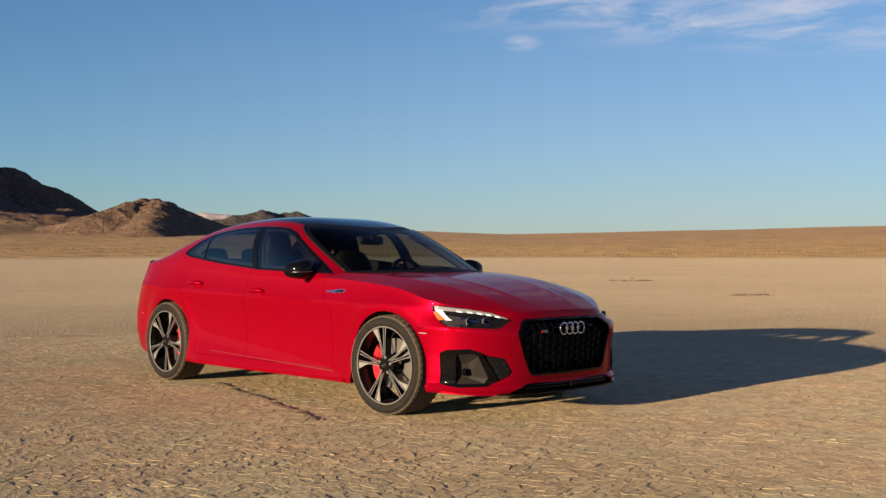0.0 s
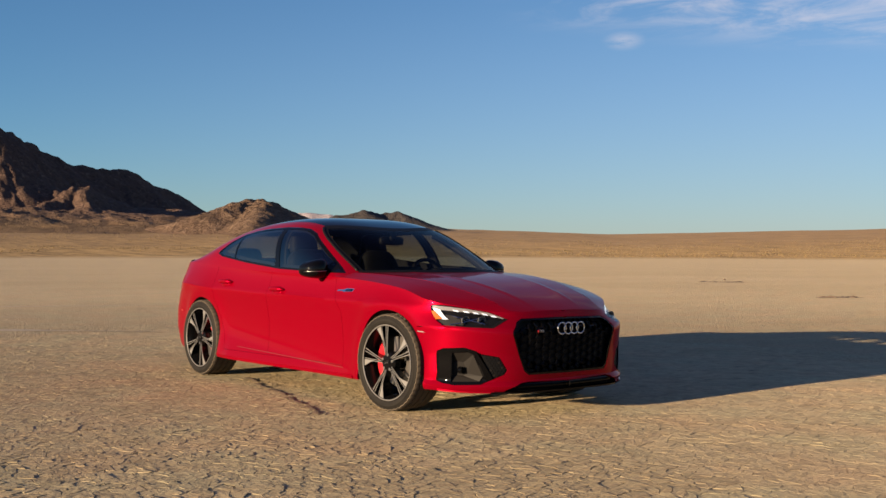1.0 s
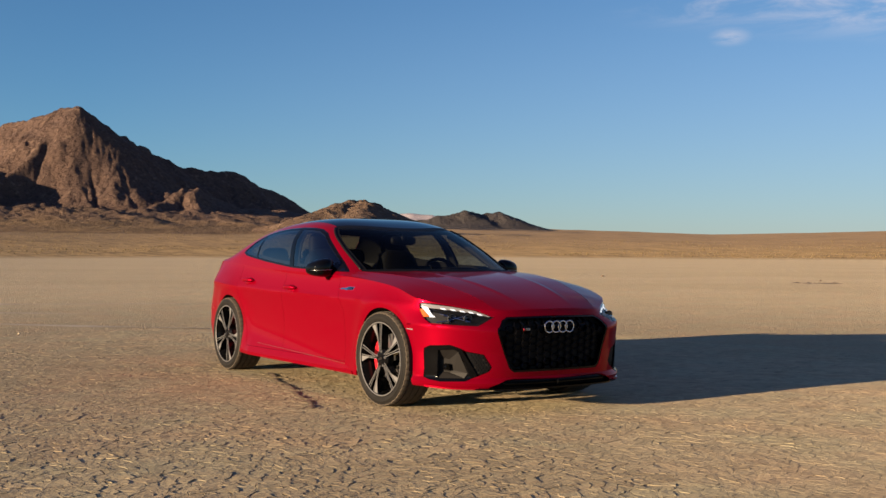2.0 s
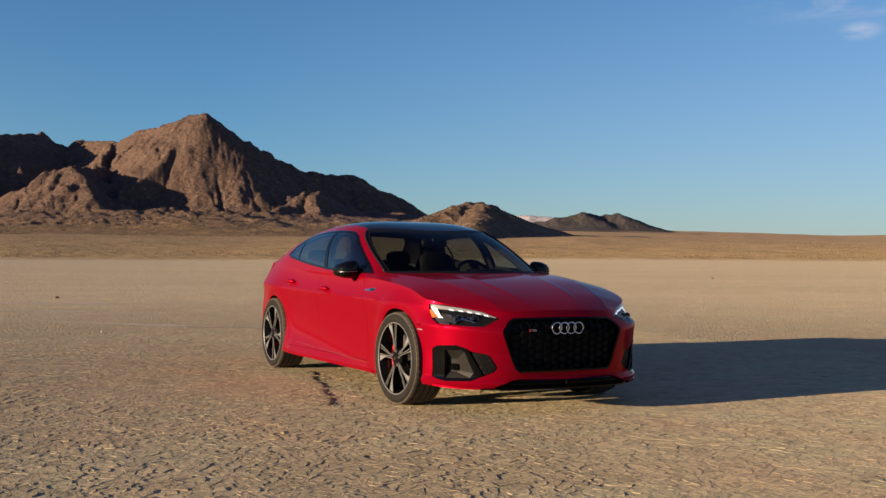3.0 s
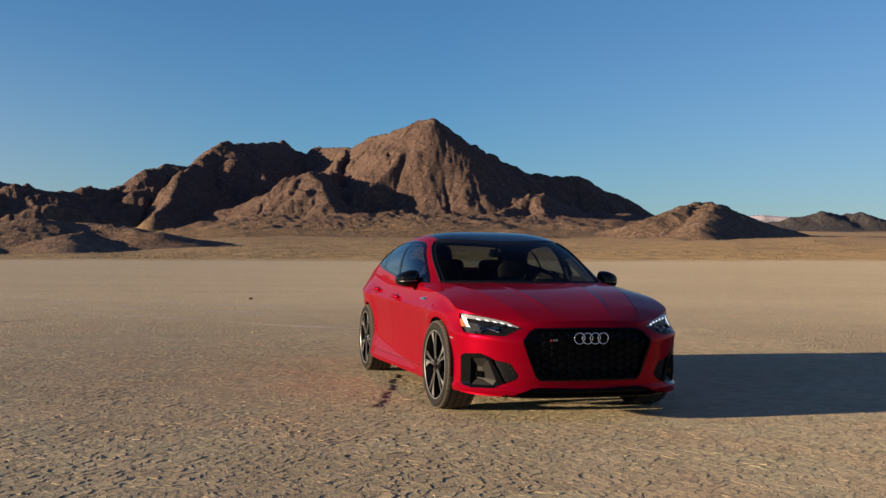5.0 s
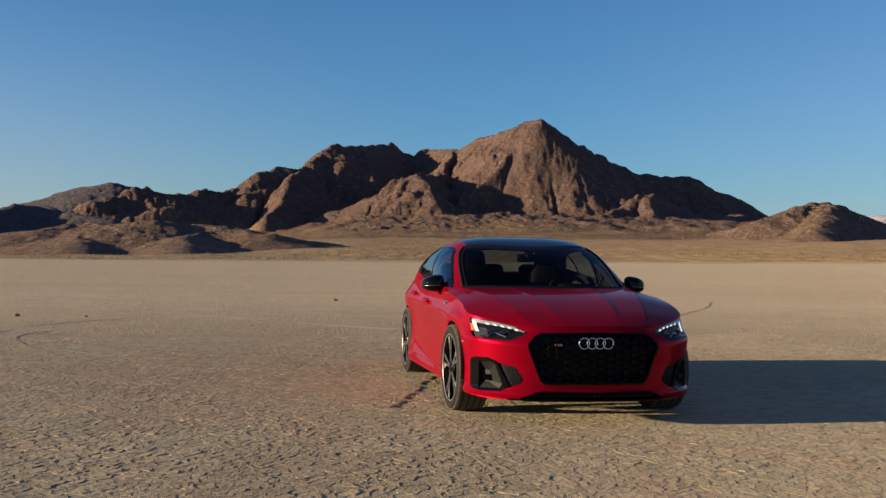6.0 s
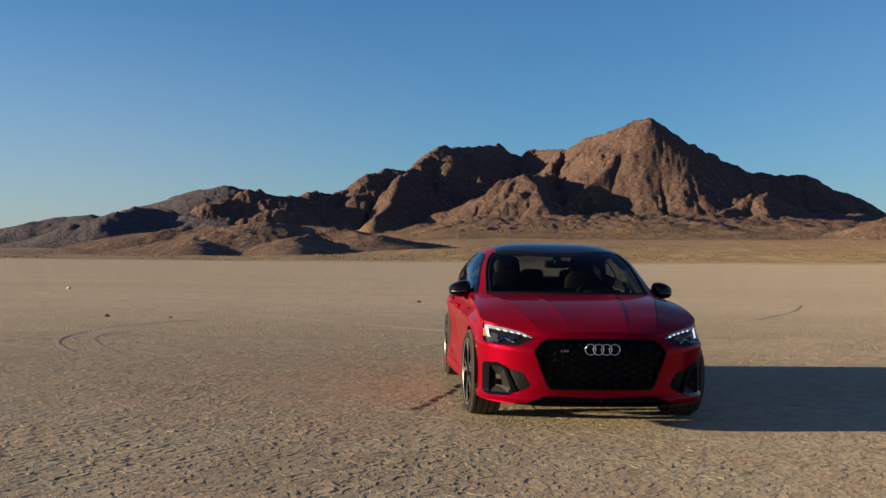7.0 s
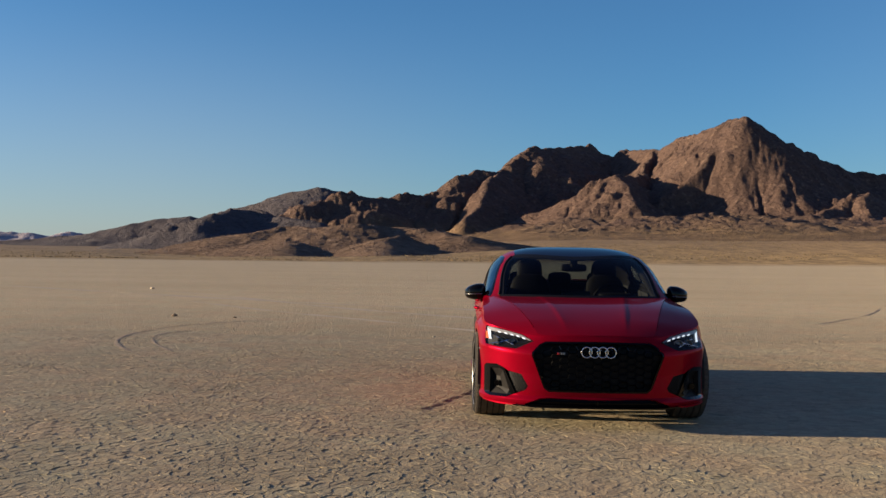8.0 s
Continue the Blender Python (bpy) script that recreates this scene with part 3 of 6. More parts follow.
# the upper edge of the flanks: bonnet edge, window line, boot edge
RIM = [(0, -2.205, 0.700), (0.24, -2.198, 0.699), (0.43, -2.165, 0.694), (0.56, -2.075, 0.708), (0.705, -1.945, 0.738), (0.825, -1.79, 0.770),
       (0.842, -1.58, 0.828), (0.845, -1.35, 0.864), (0.842, -1.0, 0.893), (0.845, -0.45, 0.918), (0.848, 0.3, 0.935), (0.835, 0.95, 0.958),
       (0.812, 1.4, 0.985), (0.765, 1.75, 1.002), (0.695, 2.06, 1.005), (0.60, 2.24, 0.992), (0.50, 2.34, 0.985), (0.26, 2.40, 0.985), (0, 2.415, 0.985)]
NS, NV = 241, 46
knots = np.concatenate([[0], np.cumsum(np.hypot(*np.diff(np.array(OUTLINE), axis=0).T))])
knots = knots / knots[-1]
samples = np.linspace(0, 1, NS)
plan = cubic(knots, OUTLINE, samples)
rim = cubic(knots, RIM, samples)
tang = np.gradient(plan, axis=0)
out_n = np.stack([-tang[:, 1], tang[:, 0]], -1) * -1
out_n = out_n / np.linalg.norm(out_n, axis=1)[:, None]
out_n[0], out_n[-1] = (0, -1), (0, 1)


def side_offset(z, y, front, rear):
    """How far the flank lies inside the widest outline, by height, for flank, nose and tail."""
    # doors: tuck below the window line, a crisp crease, a hollow and a flared sill
    crease = np.interp(y, [-1.9, -1.0, 0.5, 1.6, 2.2], [0.74, 0.745, 0.765, 0.80, 0.83])
    low = np.interp(y, [-1.4, -0.8, 0.9, 1.6], [0.185, 0.215, 0.37, 0.375])
    up = np.clip((z - crease) / 0.2, 0, 1)
    o_top = -0.005 * np.clip((z - crease) / 0.012, 0, 1) - 0.068 * up ** 1.05
    d = np.clip((crease - z) / np.maximum(crease - low, 0.05), 0, 1)
    o_mid = -0.024 * np.sin(np.pi * np.clip(d, 0, 1)) ** 0.8 - 0.020 * d
    belly = np.clip((low - z) / 0.16, 0, 1) * np.interp(y, [0.85, 1.25], [1, 0])
    o_low = 0.062 * belly
    o_sill = -0.035 * np.clip((0.215 - z) / 0.05, 0, 1) ** 2
    flank = np.where(z > crease, o_top, o_mid + o_low + o_sill)
    # wheel arches swell a little
    for ya in (-AXLE, AXLE):
        ring = np.hypot(y - ya, (z - WHEEL_R) * 0.95)
        flank = flank + 0.012 * np.exp(-((ring - ARCH_R - 0.03) / 0.07) ** 2)
    nose = np.interp(z, [0.15, 0.19, 0.225, 0.25, 0.30, 0.42, 0.55, 0.60, 0.64, 0.66, 0.70, 0.76],
                     [-0.06, -0.012, 0.0, -0.022, -0.018, -0.02, -0.006, 0.0, -0.022, -0.034, -0.058, -0.075])
    tail = np.interp(z, [0.16, 0.25, 0.4, 0.55, 0.7, 0.85, 0.95, 1.0], [-0.09, -0.03, 0.0, 0.0, -0.02, -0.05, -0.06, -0.06])
    return flank * (1 - front - rear) + nose * front + tail * rear


def flank_bottom(y):
    return np.interp(y, [-2.4, -2.25, -1.9, -1.4, -0.95, 0.95, 1.5, 2.1, 2.5], [0.185, 0.185, 0.185, 0.19, 0.178, 0.188, 0.2, 0.23, 0.26])


def flank_grid():
    v = np.linspace(0, 1, NV)
    x, y, z = np.zeros((NS, NV)), np.zeros((NS, NV)), np.zeros((NS, NV))
    for i in range(NS):
        zb, zt = flank_bottom(plan[i, 1]), rim[i, 2]
        zz = zb + (zt - zb) * v
        fr = np.clip((-1.55 - plan[i, 1]) / 0.45, 0, 1)
        re = np.clip((plan[i, 1] - 1.8) / 0.4, 0, 1)
        fr, re = fr * fr * (3 - 2 * fr), re * re * (3 - 2 * re)
        off = side_offset(zz, plan[i, 1], fr, re)
        px, py = plan[i, 0] + out_n[i, 0] * off, plan[i, 1] + out_n[i, 1] * off
        # the last hand's breadth leans in to the rim
        lean = np.clip((v - 0.72) / 0.28, 0, 1) ** 1.6
        x[i], y[i], z[i] = px + (rim[i, 0] - px) * lean, py + (rim[i, 1] - py) * lean, zz
    return x, y, z


def grid_bm(x, y, z):
    bm = bmesh.new()
    n, k = x.shape
    vs = [[bm.verts.new((x[i, j], y[i, j], z[i, j])) for j in range(k)] for i in range(n)]
    for i in range(n - 1):
        for j in range(k - 1):
            bm.faces.new((vs[i][j], vs[i + 1][j], vs[i + 1][j + 1], vs[i][j + 1]))
    bmesh.ops.remove_doubles(bm, verts=bm.verts, dist=1e-5)
    return bm


AXES = {"x": (1, 2), "y": (0, 2), "z": (0, 1)}      # seen along x, y or z


def slice_bm(bm, co, no, where):
    fs = [f for f in bm.faces if where(f.calc_center_median())]
    es = {e for f in fs for e in f.edges}
    vs = {v for f in fs for v in f.verts}
    bmesh.ops.bisect_plane(bm, geom=list(vs) + list(es) + fs, plane_co=co, plane_no=no, dist=1e-5)


def plane_of(p, q, axis):
    a, b = AXES[axis]
    co, no = [0, 0, 0], [0, 0, 0]
    co[a], co[b] = p
    no[a], no[b] = q[1] - p[1], p[0] - q[0]
    return Vector(co), Vector(no).normalized()


def inside(poly, p):
    hit = False
    for (x1, y1), (x2, y2) in zip(poly, poly[1:] + poly[:1]):
        if (y1 > p[1]) != (y2 > p[1]) and p[0] < (x2 - x1) * (p[1] - y1) / (y2 - y1) + x1:
            hit = not hit
    return hit


def outline_cut(bm, poly, axis, where=lambda c: True):
    """Cuts the outline of poly, seen along axis, into the faces for which where(centre) holds."""
    a, b = AXES[axis]
    lo0, hi0 = min(p[0] for p in poly) - 0.05, max(p[0] for p in poly) + 0.05
    lo1, hi1 = min(p[1] for p in poly) - 0.05, max(p[1] for p in poly) + 0.05
    for p, q in zip(poly, poly[1:] + poly[:1]):
        co, no = plane_of(p, q, axis)
        m0, m1 = sorted((p[0], q[0]))
        n0, n1 = sorted((p[1], q[1]))
        slice_bm(bm, co, no, lambda c: where(c) and m0 - 0.04 < c[a] < m1 + 0.04 and n0 - 0.04 < c[b] < n1 + 0.04)
    return lambda c: where(c) and inside(poly, (c[a], c[b]))


def take(bm, test):
    """Moves the faces for which test(centre) holds into a bmesh of their own."""
    picked = [f for f in bm.faces if test(f.calc_center_median())]
    other, made = bmesh.new(), {}
    for f in picked:
        for v in f.verts:
            if v not in made:
                made[v] = other.verts.new(v.co)
        other.faces.new([made[v] for v in f.verts])
    bmesh.ops.delete(bm, geom=picked, context="FACES")
    return other


def groove(bm, p, q, axis, width, where):
    """Takes out a narrow strip along the line p-q: a panel gap."""
    a, b = AXES[axis]
    co, no = plane_of(p, q, axis)
    e = Vector((q[0] - p[0], q[1] - p[1]))
    length, e = e.length, e.normalized()

    def along(c):
        d = Vector((c[a] - p[0], c[b] - p[1]))
        return where(c) and -0.03 < d.dot(e) < length + 0.03 and abs((c - co).dot(no)) < 0.06
    for s in (-1, 1):
        slice_bm(bm, co + no * (s * width / 2), no, along)

    def within(c):
        d = Vector((c[a] - p[0], c[b] - p[1])).dot(e)
        return where(c) and 0 <= d <= length and abs((c - co).dot(no)) < width / 2
    bmesh.ops.delete(bm, geom=[f for f in bm.faces if within(f.calc_center_median())], context="FACES")


def copied(bm, flip=False):
    other = bm.copy()
    if flip:
        bmesh.ops.scale(other, vec=(-1, 1, 1), verts=other.verts)
        bmesh.ops.reverse_faces(other, faces=other.faces)
    return other


def merged(*bms):
    out = bmesh.new()
    for b in bms:
        me = bpy.data.meshes.new("temporary")
        b.to_mesh(me)
        out.from_mesh(me)
        bpy.data.meshes.remove(me)
        b.free()
    bmesh.ops.remove_doubles(out, verts=out.verts, dist=1e-5)
    return out


def rimmed(bm, depth=0.012, way=None):
    """Turns the open edges of a panel inwards, so that it shows thickness."""
    bm.normal_update()
    for v in bm.verts:
        v.normal_update()
    normals = {v: v.normal.copy() for v in bm.verts}
    edges = [e for e in bm.edges if len(e.link_faces) == 1]
    made = {}
    for e in edges:
        for v in e.verts:
            if v not in made:
                made[v] = bm.verts.new(v.co - normals[v] * depth if way is None else v.co + way * depth)
    for e in edges:
        f = e.link_faces[0]
        a, b = e.verts
        loop = next(l for l in f.loops if l.edge == e)
        a, b = loop.vert, loop.link_loop_next.vert
        bm.faces.new((b, a, made[a], made[b]))
    return bm


def panel(name, bm, mat, label="", both=False, depth=0.012, parent=None, angle=32):
    """One panel, or the pair of right and left panels, from the half shell on the x > 0 side; centre panels are mirrored and welded."""
    host = parent or car
    if both:
        obs = [part(name, rimmed(copied(bm, s), depth), mat, host, label, angle=angle) for s in (True, False)]
        bm.free()
        return obs
    whole = merged(copied(bm), copied(bm, True))
    bm.free()
    return part(name, rimmed(whole, depth), mat, host, label, angle=angle)


flank = grid_bm(*flank_grid())
bmesh.ops.recalc_face_normals(flank, faces=flank.faces)
if sum((f.normal.x for f in flank.faces)) < 0:
    bmesh.ops.reverse_faces(flank, faces=flank.faces)

# wheel arches
for ya in (-AXLE, AXLE):
    arch = [(ya + ARCH_R * math.cos(k * math.pi / 20), WHEEL_R + ARCH_R * math.sin(k * math.pi / 20)) for k in range(21)]
    arch = [(arch[0][0], 0.0)] + arch + [(arch[-1][0], 0.0)]
    hole = outline_cut(flank, arch, "x", lambda c: c.x > 0.6)
    take(flank, hole).free()
liner = copied(flank)
# nose openings, seen from the front
GRILLE = [(-0.01, 0.662), (0.385, 0.657), (0.432, 0.635), (0.486, 0.58), (0.488, 0.555), (0.398, 0.315), (0.362, 0.288), (-0.01, 0.286)]
INTAKE = [(0.835, 0.25), (0.835, 0.445), (0.820, 0.464), (0.745, 0.472), (0.69, 0.448), (0.66, 0.43), (0.562, 0.41), (0.512, 0.325), (0.53, 0.295), (0.605, 0.262), (0.675, 0.234), (0.79, 0.226), (0.826, 0.236)]
LAMP = [(0.466, 0.657), (0.559, 0.702), (0.674, 0.727), (0.815, 0.747), (0.826, 0.740), (0.832, 0.64), (0.826, 0.614), (0.732, 0.604), (0.602, 0.598)]
MOUTH = [(-0.01, 0.238), (0.37, 0.246), (0.43, 0.239), (0.53, 0.196), (0.545, 0.17), (-0.01, 0.17)]
front_face = lambda c: c.y < -1.55
hole_g = outline_cut(flank, GRILLE, "y", front_face)
hole_i = outline_cut(flank, INTAKE, "y", front_face)
hole_l = outline_cut(flank, LAMP, "y", front_face)
hole_m = outline_cut(flank, MOUTH, "y", front_face)
for hole in (hole_g, hole_i, hole_m):
    take(flank, hole).free()
lamp_skin = take(flank, hole_l)
# doors, seen from the side
DOOR_FRONT, DOOR_MID = -0.80, 0.265
side = lambda c: c.x > 0.6 and c.y > -1.0 and c.y < 1.9
FRONT_GAP = [(-0.83, 0.265), (-0.81, 0.66), (-0.71, 0.80), (-0.67, 0.97)]
for p_, q_ in zip(FRONT_GAP[:-1], FRONT_GAP[1:]):
    groove(flank, p_, q_, "x", 0.0024, side)
groove(flank, (DOOR_MID - 0.03, 0.265), (DOOR_MID, 0.70), "x", 0.0024, side)
groove(flank, (DOOR_MID, 0.70), (DOOR_MID - 0.03, 1.0), "x", 0.0024, side)
groove(flank, (0.93, 0.265), (1.00, 0.44), "x", 0.0024, side)
groove(flank, (1.00, 0.44), (1.17, 0.70), "x", 0.0024, side)
groove(flank, (1.17, 0.70), (1.23, 1.0), "x", 0.0024, side)
groove(flank, (-0.83, 0.265), (0.935, 0.265), "x", 0.0024, side)
groove(flank, (-1.72, 0.595), (-1.775, 0.60), "x", 0.005, lambda c: c.y < -1.5)
rear_line = lambda z: np.interp(z, [0.265, 0.44, 0.70, 1.0], [0.93, 1.00, 1.17, 1.23])
front_line = lambda z: np.interp(z, [p[1] for p in FRONT_GAP], [p[0] for p in FRONT_GAP])
mid_line = lambda z: np.interp(z, [0.265, 0.70, 1.0], [DOOR_MID - 0.03, DOOR_MID, DOOR_MID - 0.03])
front_door = take(flank, lambda c: c.z > 0.266 and front_line(c.z) < c.y < mid_line(c.z))
rear_door = take(flank, lambda c: c.z > 0.266 and mid_line(c.z) <= c.y < rear_line(c.z))
slice_bm(flank, Vector((0, -1.74, 0)), Vector((0, 1, 0)), lambda c: c.z < 0.62 and c.y < -1.5)
bumper_front = take(flank, lambda c: c.y < -1.745)
bumper_rear = take(flank, lambda c: c.y > 1.80 and c.z < 0.66)
door_parts = panel("front_door", front_door, RED, both=True) + panel("rear_door", rear_door, RED, both=True)
panel("front_bumper", bumper_front, RED)
panel("rear_bumper", bumper_rear, RED)
panel("side_panel", flank, RED, both=True)
# dark lining behind the gaps
bmesh.ops.recalc_face_normals(liner, faces=liner.faces)
liner.normal_update()
for v in liner.verts:
    v.co -= Vector((math.copysign(0.025, v.normal.x) if abs(v.normal.x) > 0.3 else 0, math.copysign(0.09, v.normal.y) if abs(v.normal.y) > 0.5 and abs(v.co.x) < 0.9 else 0, 0))
panel("inner_shell", liner, DARK, depth=0.005)

# bonnet: arcs across from rim to rim
def bonnet_crown(y):
    mid_z = float(cubic([-2.23, -2.1, -1.9, -1.6, -1.3, -1.0, -0.68], [0.694, 0.752, 0.820, 0.889, 0.928, 0.948, 0.956], [max(y, -2.23)])[0])
    edge_z = float(np.interp(y, rim[:NS // 2, 1], rim[:NS // 2, 2]))
    return max(0.0, mid_z - edge_z)


COWL = -1.04
hood_ids = [i for i in range(1, NS) if rim[i, 1] < COWL + 0.32]
nu = 62
hx, hy, hz = np.zeros((len(hood_ids), nu)), np.zeros((len(hood_ids), nu)), np.zeros((len(hood_ids), nu))
for r_, i in enumerate(hood_ids):
    xs, ys, zs = rim[i]
    k = np.clip((ys + 2.22) / 0.30, 0, 1)
    # two creases a side run together towards the grille; grid lines follow them
    c1, c2 = np.interp(ys, [-2.2, -0.8], [0.43, 0.75]), np.interp(ys, [-2.2, -0.9], [0.21, 0.37])
    c1, c2 = min(c1, xs * 0.93), min(c2, xs * 0.55)
    px = np.concatenate([np.linspace(0, c2, 21)[:-1], np.linspace(c2, c2 + 0.03, 4)[:-1], np.linspace(c2 + 0.03, c1, 22)[:-1], np.linspace(c1, xs, 18)])
    px = np.minimum(px, xs)
    stops = [0, c2 * 0.5, c2 * 0.85, c2, c2 + 0.03, (c1 + c2) / 2, c1, (c1 + xs) / 2, xs]
    dome = np.interp(px, stops, [0.955, 0.955, 0.97, 0.995, 0.925, 0.865, 0.765, 0.42, 0.0])
    dome = dome * k + (1 - (px / max(xs, 1e-6)) ** 2.4) * (1 - k)
    hx[r_], hy[r_], hz[r_] = px, ys, zs + bonnet_crown(ys) * dome
soft = hz.copy()
soft[:, 1:-1] = 0.2 * hz[:, :-2] + 0.6 * hz[:, 1:-1] + 0.2 * hz[:, 2:]
hz = soft
bonnet = grid_bm(hx, hy, hz)
bmesh.ops.recalc_face_normals(bonnet, faces=bonnet.faces)
if sum(f.normal.z for f in bonnet.faces) < 0:
    bmesh.ops.reverse_faces(bonnet, faces=bonnet.faces)
for k in range(8):     # the bonnet's rear edge bows towards the windscreen's corners
    x0, x1 = 0.1 * k, 0.1 * (k + 1)
    ya, yb = COWL + 0.31 * (x0 / 0.82) ** 2.2, COWL + 0.31 * (x1 / 0.82) ** 2.2
    co, no = plane_of((x0, ya), (x1, yb), "z")
    slice_bm(bonnet, co, no, lambda c: x0 - 0.03 < c.x < x1 + 0.03 and c.y > -1.2)
take(bonnet, lambda c: c.y > COWL + 0.31 * (c.x / 0.82) ** 2.2).free()
groove(bonnet, (0.462, -2.06), (0.742, -0.84), "z", 0.004, lambda c: True)
panel("bonnet", bonnet, RED)

# cabin: sections from the window line up over the roof
ROOFLINE = [(-1.04, 0.932), (-0.95, 0.982), (-0.6, 1.172), (-0.3, 1.290), (-0.02, 1.362), (0.3, 1.392), (0.65, 1.388), (1.05, 1.352), (1.45, 1.268), (1.8, 1.152), (2.1, 1.048), (2.3, 1.0)]
NA, NB = 150, 56
ry, rz = np.array(ROOFLINE).T
side_y, side_x, side_z = rim[:, 1], rim[:, 0], rim[:, 2]
mid = (side_y > -1.3) & (side_y < 2.38) & (samples > 0.2) & (samples < 0.97)
cx, cy, cz = np.zeros((NA, NB)), np.zeros((NA, NB)), np.zeros((NA, NB))
for i, y0 in enumerate(np.linspace(COWL, 2.3, NA)):
    bow = np.interp(y0, [COWL, -0.5, 0.0, 0.4, 1.2, 1.9, 2.3], [0.31, 0.24, 0.11, 0.03, -0.05, -0.10, -0.08])
    xb, zb = np.interp(y0 + bow, side_y[mid], side_x[mid]), np.interp(y0 + bow, side_y[mid], side_z[mid])
    top = float(cubic(ry, rz, [y0])[0])
    phi = np.linspace(0, math.pi / 2, NB)
    n = np.interp(y0, [COWL, -0.3, 0.3, 1.2, 2.3], [3.0, 3.8, 3.7, 3.3, 2.6])
    zz = np.sin(phi) ** (2 / n)
    xx = np.cos(phi) ** (2 / n) * (1 - 0.11 * zz)
    cx[i], cz[i] = xb * xx, zb + (top - zb) * zz
    cy[i] = y0 + bow * np.clip(xx, 0, 1) ** 2.2
cabin = grid_bm(cx, cy, cz)
bmesh.ops.recalc_face_normals(cabin, faces=cabin.faces)
if sum(f.normal.z for f in cabin.faces) < 0:
    bmesh.ops.reverse_faces(cabin, faces=cabin.faces)
SIDE_WINDOW = [(-0.72, 0.937), (-0.3, 0.945), (0.15, 0.96), (0.7, 1.005), (1.2, 1.058), (1.31, 1.085), (1.30, 1.105), (1.17, 1.185), (1.0, 1.25), (0.82, 1.28), (0.6, 1.297), (0.3, 1.304), (0.12, 1.298), (0.0, 1.285), (-0.12, 1.248), (-0.39, 1.107)]
PILLAR = [(-0.81, 0.93), (-0.015, 1.33)]
PILLAR_Y = lambda z: PILLAR[0][0] + (z - PILLAR[0][1]) * (PILLAR[1][0] - PILLAR[0][0]) / (PILLAR[1][1] - PILLAR[0][1])
HEADER = lambda x: -0.27 + 0.24 * (x / 0.57) ** 2
REAR_GLASS = [(-0.01, 1.05), (0.64, 1.05), (0.60, 1.12), (0.52, 1.22), (0.44, 1.28), (-0.01, 1.305)]
test_s = outline_cut(cabin, SIDE_WINDOW, "x", lambda c: c.x > 0.4)
side_glass = take(cabin, test_s)
# windscreen: ahead of the pillar line (seen from the side) and of a bowed header
for k in range(6):
    x0, x1 = 0.1 * k, 0.1 * (k + 1)
    co, no = plane_of((x0, HEADER(x0)), (x1, HEADER(x1)), "z")
    slice_bm(cabin, co, no, lambda c: x0 - 0.03 < c.x < x1 + 0.03 and c.y < 0.3)
co, no = plane_of(PILLAR[0], PILLAR[1], "x")
slice_bm(cabin, co, no, lambda c: c.y < 0.4 and c.x > 0.3)
screen = take(cabin, lambda c: c.y < PILLAR_Y(c.z) and c.y < HEADER(c.x))
test_r = outline_cut(cabin, REAR_GLASS, "y", lambda c: c.y > 1.0)
back_glass = take(cabin, test_r)
roof_edge = [(-0.01, -0.4), (0.545, -0.4), (0.545, 0.0), (0.545, 0.5), (0.52, 1.0), (0.47, 1.3), (-0.01, 1.35)]
test_t = outline_cut(cabin, roof_edge, "z", lambda c: c.z > 1.2)
roof = take(cabin, test_t)
def inner_skin(bm, depth):
    other = bm.copy()
    other.normal_update()
    shift = {v: v.normal * depth for v in other.verts}
    for v in other.verts:
        v.co -= shift[v]
    bmesh.ops.reverse_faces(other, faces=other.faces)
    return other


panel("headlining", inner_skin(roof, 0.02), SEAT, "dark cloth headlining", depth=-0.004, angle=60)
panel("pillar_trim", inner_skin(cabin, 0.016), SEAT, both=True, depth=-0.004, angle=60)
panel("roof", roof, ROOF, "gloss black roof panel", angle=60)
panel("cabin_frame", cabin, RED, both=True, depth=0.004, angle=60)
COWL_EDGE = lambda x: COWL + 0.31 * (x / 0.82) ** 2.2 + 0.055
for k in range(8):
    x0, x1 = 0.1 * k, 0.1 * (k + 1)
    co, no = plane_of((x0, COWL_EDGE(x0)), (x1, COWL_EDGE(x1)), "z")
    slice_bm(screen, co, no, lambda c: x0 - 0.03 < c.x < x1 + 0.03)
panel("cowl", take(screen, lambda c: c.y < COWL_EDGE(c.x)), MATT, "black plastic cowl below the windscreen")
# black printed border of the windscreen
co, no = plane_of(*[(y - 0.028, z) for y, z in PILLAR], "x")
slice_bm(screen, co, no, lambda c: c.x > 0.3)
for k in range(6):
    x0, x1 = 0.1 * k, 0.1 * (k + 1)
    co, no = plane_of((x0, HEADER(x0) - 0.09), (x1, HEADER(x1) - 0.09), "z")
    slice_bm(screen, co, no, lambda c: x0 - 0.03 < c.x < x1 + 0.03 and c.y < 0.3)
panel("windscreen_border", take(screen, lambda c: c.y > PILLAR_Y(c.z) - 0.028 or c.y > HEADER(c.x) - 0.09), MATT, "black printed windscreen border", depth=0.012)
windscreen = panel("windscreen", screen, GLASS, "dark tinted windscreen", depth=0.004)
windscreen.visible_shadow = False
rear_window = panel("rear_window", back_glass, GLASS, depth=0.004)
rear_window.visible_shadow = False
for ob in panel("side_window", side_glass, SIDEGLASS, both=True, depth=0.004):
    ob.visible_shadow = False

